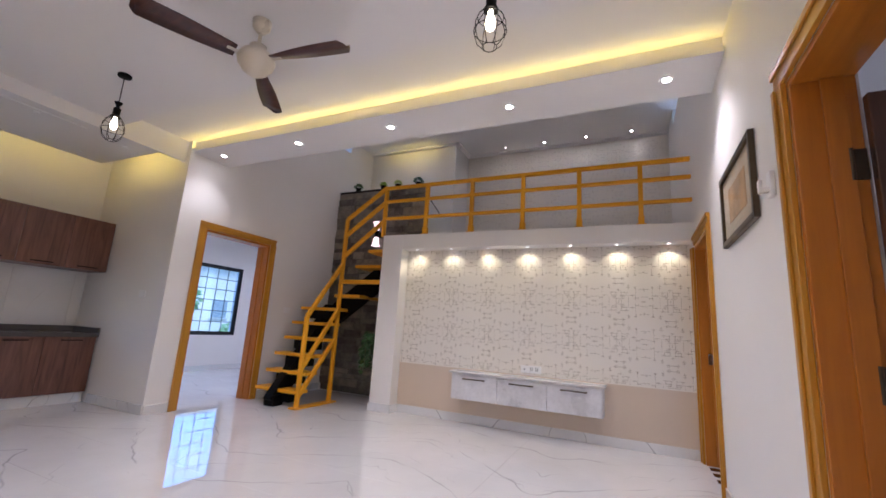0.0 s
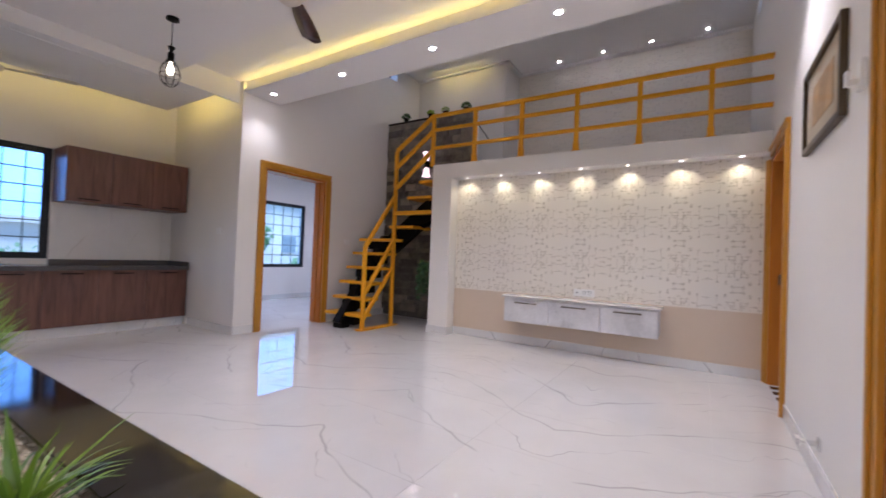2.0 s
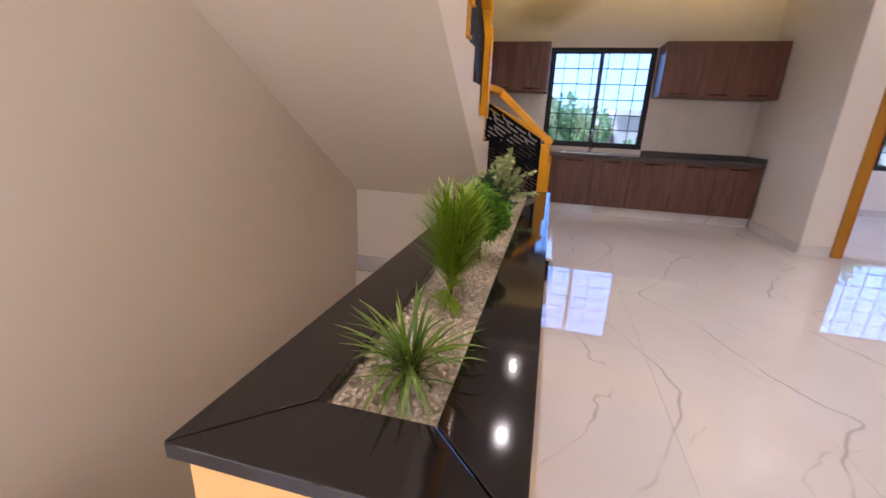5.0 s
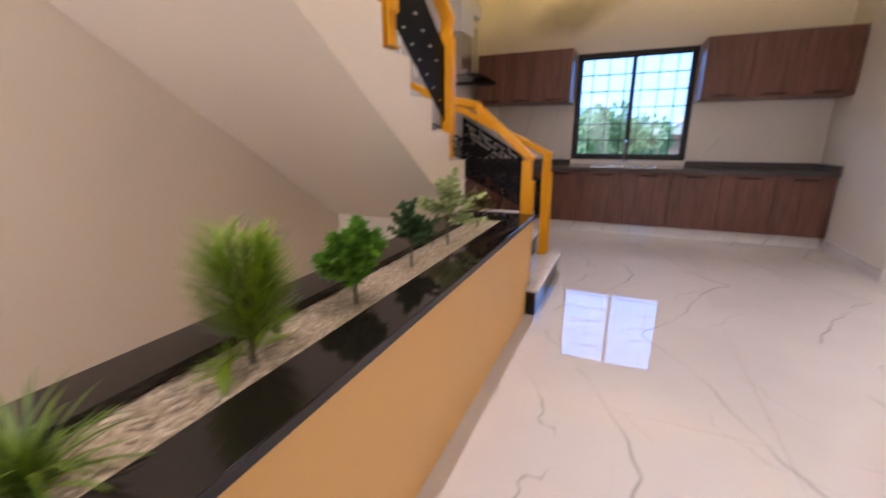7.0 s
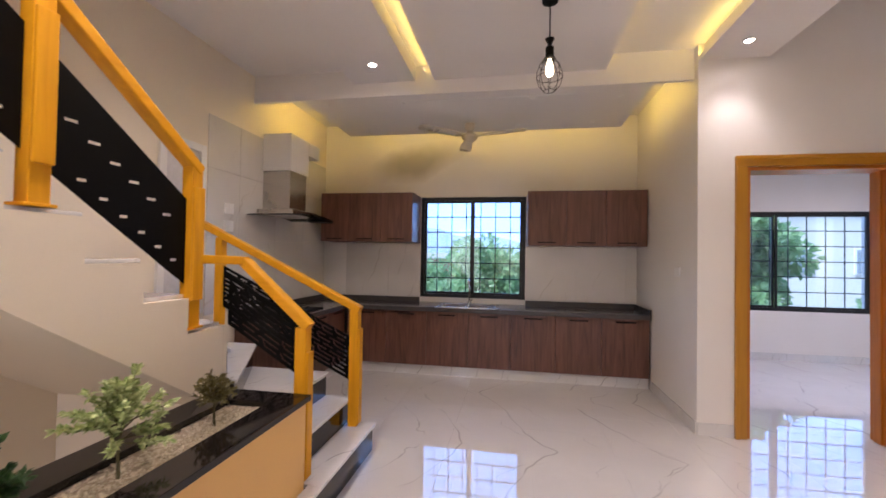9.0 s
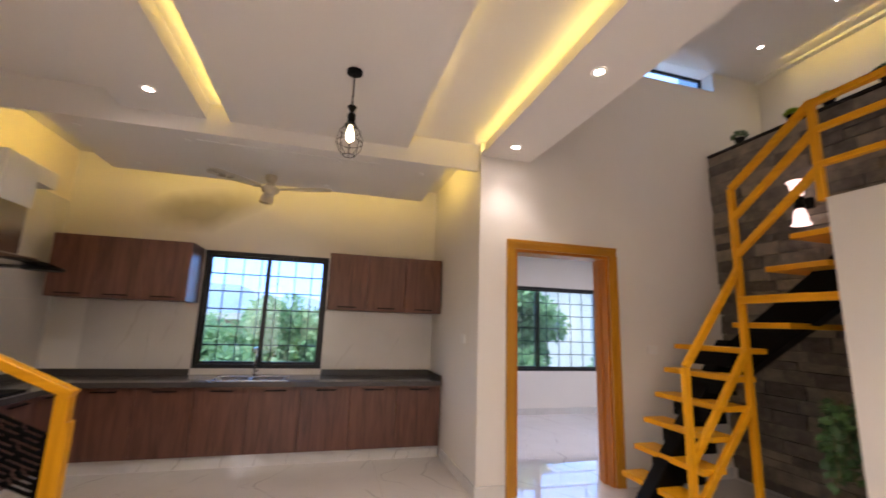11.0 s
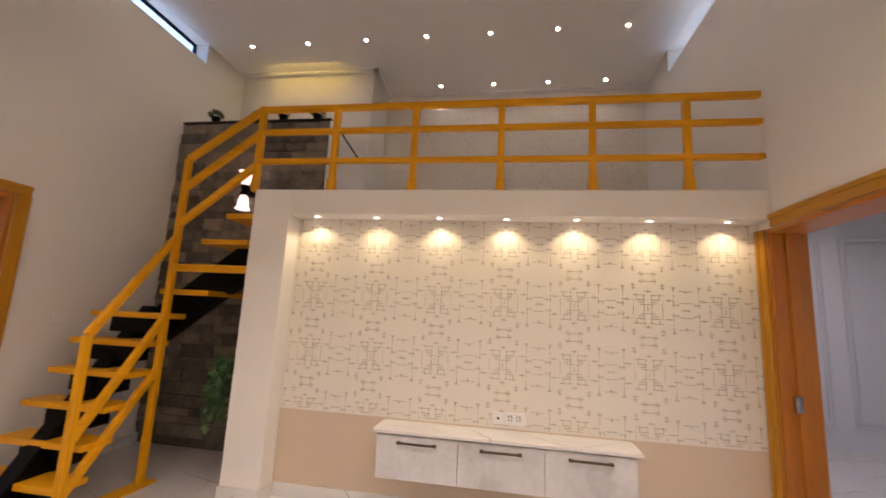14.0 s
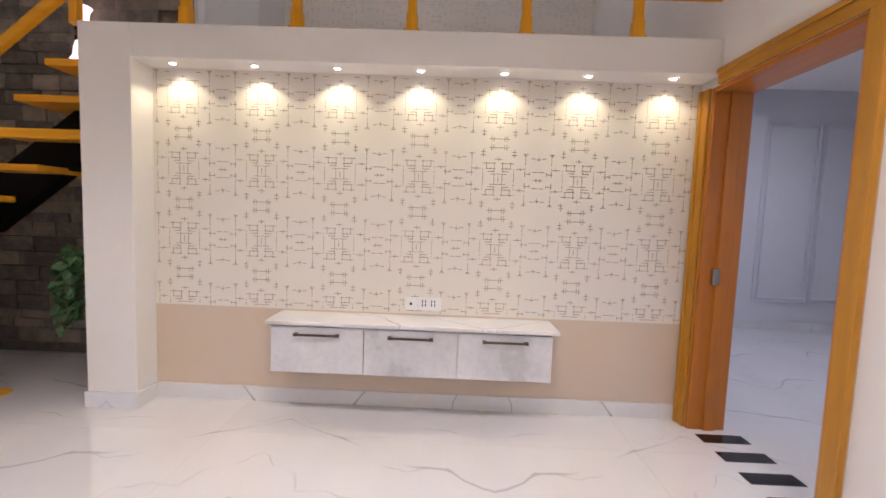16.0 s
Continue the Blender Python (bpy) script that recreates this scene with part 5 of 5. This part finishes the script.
def fan(cx, cy, ztop, zhub, r, angles, blade_mat, body_mat, label, k=1.0, tilt=0.016):
    ob = thing("ceiling_fan", (cx, cy, zhub), label, "ceiling fan")
    bm = bmesh.new()
    lathe(bm, [(0.012, zhub + 0.08 * k), (0.012, ztop - 0.05)], cx, cy, 12)
    part("rod", bm, body_mat, ob)
    bm = bmesh.new()
    lathe(bm, [(0.02, ztop - 0.09), (0.055, ztop - 0.05), (0.06, ztop - 0.001)], cx, cy, 24)
    part("canopy", bm, body_mat, ob, "", 0, True)
    bm = bmesh.new()
    lathe(bm, [(a * (0.4 + 0.6 * k), zhub + b_ * k) for a, b_ in ((0.03, 0.11), (0.055, 0.10), (0.06, 0.05), (0.105, 0.035), (0.118, 0.0), (0.11, -0.035), (0.085, -0.05), (0.08, -0.075), (0.045, -0.10), (0.02, -0.105))], cx, cy, 28)
    part("motor", bm, body_mat, ob, "", 0, True)
    for a in angles:
        c, s = math.cos(radians(a)), math.sin(radians(a))
        bm = bmesh.new()
        bar(bm, (cx + c * 0.09, cy + s * 0.09, zhub + 0.0), (cx + c * 0.18, cy + s * 0.18, zhub + 0.0), 0.045, 0.006)
        arm = part("blade_arm", bm, body_mat, ob)
        bm = bmesh.new()
        ring_ = []
        for i in range(9):
            u = 0.13 + (r - 0.13) * i / 8
            ring_.append((u, 0.040 + 0.034 * math.sin(min(1, i / 6) * 1.5)))
        ring_.append((r + 0.02, 0.045))
        ring_.append((r + 0.032, 0.015))
        up, dn = [], []
        for u, w in ring_:
            row = []
            for sg in (-1, 1):
                q = Vector((cx + c * u - s * w * sg, cy + s * u + c * w * sg, zhub + 0.004 + tilt * sg))
                row.append((bm.verts.new(q + Vector((0, 0, 0.004))), bm.verts.new(q - Vector((0, 0, 0.004)))))
            up.append(row)
        for p, q in zip(up, up[1:]):
            bm.faces.new((p[0][0], p[1][0], q[1][0], q[0][0]))
            bm.faces.new((p[0][1], q[0][1], q[1][1], p[1][1]))
            for e in (0, 1):
                bm.faces.new((p[e][0], q[e][0], q[e][1], p[e][1]))
        for e in (up[0], up[-1]):
            bm.faces.new((e[0][0], e[1][0], e[1][1], e[0][1]))
        part("blade", bm, blade_mat, arm, "", 0, True)


fan(-1.50, 2.43, CEIL, 2.757, 0.64, (8, 128, 248), M_BLADE, M_IVORY, "ivory ceiling fan with three dark brown blades")
fan(-5.12, 1.75, 2.915, 2.765, 0.62, (72, 192, 312), M_IVORY, M_IVORY, "ivory ceiling fan with three pale blades in the kitchen", 0.62, 0.006)


def pendant(cx, cy, label):
    zc = CEIL
    ob = thing("pendant_lamp", (cx, cy, zc), label, "pendant lamp", "cage pendant lamps")
    bm = bmesh.new()
    lathe(bm, [(0.05, zc - 0.001), (0.05, zc - 0.02), (0.02, zc - 0.028)], cx, cy, 24)
    part("canopy", bm, M_BLACK, ob)
    bm = bmesh.new()
    lathe(bm, [(0.004, zc - 0.02), (0.004, zc - 0.26)], cx, cy, 8)
    part("cord", bm, M_BLACK, ob)
    bm = bmesh.new()
    lathe(bm, [(0.030, zc - 0.255), (0.012, zc - 0.29), (0.016, zc - 0.30), (0.026, zc - 0.31), (0.026, zc - 0.37), (0.036, zc - 0.378), (0.036, zc - 0.388)], cx, cy, 20)
    part("socket", bm, M_BLACK, ob, "black lamp holder")
    cage = None
    for r, d in ((0.080, 0.50), (0.035, 0.588), (0.064, 0.425)):
        bm = bmesh.new()
        tube(bm, [(cx + r * math.cos(i * math.pi / 10), cy + r * math.sin(i * math.pi / 10), zc - d) for i in range(21)], 0.0022, 5)
        hoop = part("cage_hoop", bm, M_BLACK, cage or ob, "black wire hoop")
        cage = cage or hoop
    for k in range(8):
        a = k * math.pi / 4
        pr = [(0.036, 0.385), (0.060, 0.418), (0.078, 0.465), (0.080, 0.505), (0.064, 0.558), (0.035, 0.588)]
        bm = bmesh.new()
        tube(bm, [(cx + r * math.cos(a), cy + r * math.sin(a), zc - d) for r, d in pr], 0.0022, 5)
        part("cage_wire", bm, M_BLACK, cage)
    bm = bmesh.new()
    lathe(bm, [(0.012, zc - 0.388), (0.014, zc - 0.41), (0.023, zc - 0.44), (0.026, zc - 0.46), (0.019, zc - 0.487), (0.005, zc - 0.498)], cx, cy, 20)
    part("bulb", bm, M_BULB, ob, "glowing bulb", 0, True)


pendant(-3.145, 2.472, "black wire cage pendant lamp with a glowing bulb")
pendant(0.10, 2.45, "black wire cage pendant lamp with a glowing bulb")

# ---- picture wall ----
pic = thing("picture_frame", (WR - 0.02, 3.65, 1.66), "dark framed picture behind glass on a white wall", "picture")
bpart("frame", [(WR - 0.03, WR - 0.001, 3.24, 3.275, 1.763, 2.24), (WR - 0.03, WR - 0.001, 4.025, 4.06, 1.763, 2.24), (WR - 0.03, WR - 0.001, 3.275, 4.025, 1.763, 1.798), (WR - 0.03, WR - 0.001, 3.275, 4.025, 2.205, 2.24)], M_BRONZE, pic, "dark frame", 0.003)
bpart("mat_board", [(WR - 0.012, WR - 0.001, 3.275, 4.025, 1.798, 2.205)], surface("picture_mount", (0.50, 0.48, 0.45), 0.5, vary=0.15, scale=3), pic)
bpart("print", [(WR - 0.0145, WR - 0.0122, 3.43, 3.87, 1.89, 2.11)], surface("picture_print", (0.42, 0.30, 0.20), 0.5, vary=0.5, scale=7), pic, "brown landscape print")
g = bpart("glass", [(WR - 0.022, WR - 0.018, 3.275, 4.025, 1.798, 2.205)], M_BULBGLASS, pic)
g.visible_shadow = False
hk = thing("coat_hook", (WR - 0.02, 2.945, 1.76), "white plastic hook on the wall", "hook")
bpart("plate", [(WR - 0.02, WR - 0.001, 2.98, 3.04, 1.79, 1.91)], M_WHITE, hk, "", 0.004)
bpart("arm", [(WR - 0.06, WR - 0.02, 2.995, 3.025, 1.81, 1.835), (WR - 0.06, WR - 0.045, 2.995, 3.025, 1.835, 1.87)], M_WHITE, hk, "", 0.003)
ds = thing("door_stop", (WR - 0.03, 3.60, 0.2), "chrome door stop low on the wall", "door stop")
bm = bmesh.new()
bar(bm, (WR - 0.09, 3.60, 0.2), (WR - 0.001, 3.60, 0.2), 0.022, 0.022)
box(bm, WR - 0.012, WR - 0.001, 3.57, 3.63, 0.17, 0.23)
box(bm, WR - 0.10, WR - 0.08, 3.575, 3.625, 0.18, 0.22)
part("body", bm, M_CHROME, ds, "", 0.003)
for nm, X, Y, Z in (("light_switch", WL, 5.60, 1.205), ("light_switch", WL - 0.40, PIER, 1.255)):
    ob = thing(nm, (X, Y, Z), "white light switch plate on the wall", "switch", "light switches")
    if Y == PIER:
        bpart("plate", [(X - 0.06, X + 0.06, Y - 0.012, Y - 0.001, Z, Z + 0.085)], M_WHITE, ob, "", 0.003)
    else:
        bpart("plate", [(X + 0.001, X + 0.012, Y - 0.06, Y + 0.06, Z, Z + 0.085)], M_WHITE, ob, "", 0.003)

# ---- stone wall lamp, climbing plant, pots on the coping ----
sc = thing("wall_lamp", (-3.18, 6.47, 2.45), "glass wall lamp lit on the stone screen", "wall lamp")
bpart("bracket", [(-3.24, -3.12, 6.46, 6.50, 2.55, 2.65), (-3.19, -3.17, 6.40, 6.46, 2.585, 2.615)], M_BLACK, sc, "black bracket", 0.003)
for z0, k in ((2.80, -1), (2.40, 1)):
    bm = bmesh.new()
    lathe(bm, [(r_, z0 + k * d) for r_, d in ((0.016, 0.155), (0.036, 0.14), (0.050, 0.09), (0.056, 0.03), (0.074, 0.0), (0.070, -0.004), (0.052, 0.03), (0.046, 0.09), (0.032, 0.13))], -3.18, 6.40, 24, False)
    shade = part("shade", bm, M_SHADEGLOW, sc, "glowing pink-white glass bell shade", 0, True)
    bm = bmesh.new()
    lathe(bm, [(0.030, z0 + k * 0.20), (0.042, z0 + k * 0.17), (0.040, z0 + k * 0.145)], -3.18, 6.40, 16)
    part("cap", bm, M_BLACK, shade, "black lamp cap")
lp = bpy.data.lights.new("wall_lamp_light", "POINT")
lp.energy, lp.color, lp.shadow_soft_size = 0.9, (1.0, 0.8, 0.62), 0.05
new("wall_lamp_light", lp).location = (-3.18, 6.42, 2.58)

cl = thing("climbing_plant", (-2.62, 6.0, 0.0), "green leafy climbing plant beside the white pillar", "plant")
rnd = random.Random(31)
st, lv = bmesh.new(), bmesh.new()
for k in range(7):
    x0, y0 = -2.58 - 0.02 * (k % 3), 6.02 - 0.02 * k
    ex, ey = -2.60 - 0.022 * k, 5.86 - 0.035 * (k % 4)
    pts = [(x0, y0, 0.0), (x0, y0, 0.6), (ex, ey, 1.02 - 0.04 * (k % 3)), (ex - 0.03, ey - 0.06, 0.82), (ex - 0.02, ey - 0.07, 0.48 + 0.05 * (k % 3))]
    tube(st, pts, 0.005, 6)
    for _ in range(46):
        i = rnd.randrange(1, 4)
        p = Vector(pts[i]).lerp(Vector(pts[i + 1]), rnd.random())
        leaf_quad(lv, p, (rnd.gauss(-0.3, 0.7), rnd.gauss(-0.5, 0.6), rnd.gauss(-0.5, 0.5)), (rnd.gauss(0, 1), -1, 0.6), rnd.uniform(0.06, 0.10), rnd.uniform(0.045, 0.07))
bmesh.ops.delete(lv, geom=[v for v in lv.verts if v.co.x > NP - 0.004], context="VERTS")
part("stem", st, M_STEM, cl)
part("foliage", lv, M_BOX, cl)
for k, (px, s, mt) in enumerate(((-3.78, 1.0, M_BOX), (-3.25, 0.6, M_PALM), (-2.95, 0.8, M_PALE), (-2.55, 1.1, M_BOX))):
    ob = thing("coping_plant", (px, 6.57, 3.446), "small potted plant on the stone coping", "plant", "plants on the coping")
    bm = bmesh.new()
    lathe(bm, [(0.035, 3.447), (0.05, 3.506), (0.052, 3.511)], px, 6.57, 16)
    part("pot", bm, M_BLACK, ob, "dark round pot")
    lv = bmesh.new()
    for _ in range(110):
        d = Vector((rnd.gauss(0, 1), rnd.gauss(0, 1), abs(rnd.gauss(0.2, 0.7)))).normalized()
        leaf_quad(lv, Vector((px, 6.57, 3.516)) + d * 0.045 * s, d, (rnd.gauss(0, 1), 0.2, 1), 0.05, 0.022)
    part("foliage", lv, mt, ob)
structure("trim_kitchen_ceiling", [(-4.385, -4.365, 1.24, 2.79, 2.908, 2.914)], M_WHITE, "thin white ceiling trim line", category="trim")

# ---- marble floor tiles ----


def tiles(x0, x1, y0, y1, sx, sy, ox, oy, shared={}):
    i0, i1 = math.floor((x0 - ox) / sx), math.ceil((x1 - ox) / sx)
    j0, j1 = math.floor((y0 - oy) / sy), math.ceil((y1 - oy) / sy)
    for i in range(i0, i1):
        for j in range(j0, j1):
            a, b_ = max(x0, ox + i * sx), min(x1, ox + (i + 1) * sx)
            c, d = max(y0, oy + j * sy), min(y1, oy + (j + 1) * sy)
            if b_ - a < 0.01 or d - c < 0.01:
                continue
            bm = bmesh.new()
            box(bm, a + 0.0006, b_ - 0.0006, c + 0.0006, d - 0.0006, -0.0118, 0.0)
            part("floor_tile", bm, M_FLOOR, floor)


tiles(WL - 0.2, WR + 0.22, 1.10, 6.5, 1.2, 0.6, -0.36, 0.0)
tiles(WK, WL - 0.2, WS, PIER, 1.2, 0.6, -0.36, 0.0)
tiles(WL - 0.2, -2.43, WS, 1.10, 1.2, 0.6, -0.36, 0.0)
tiles(0.25, WR + 0.22, BACK, 1.10, 1.2, 0.6, -0.36, 0.0)
tiles(LWX, WL - 0.2, PIER + 0.2, 8.6, 1.2, 1.2, -0.36, 0.0)
tiles(WR + 0.22, 5.0, 1.0, 8.4, 1.2, 1.2, -0.36, 0.0)
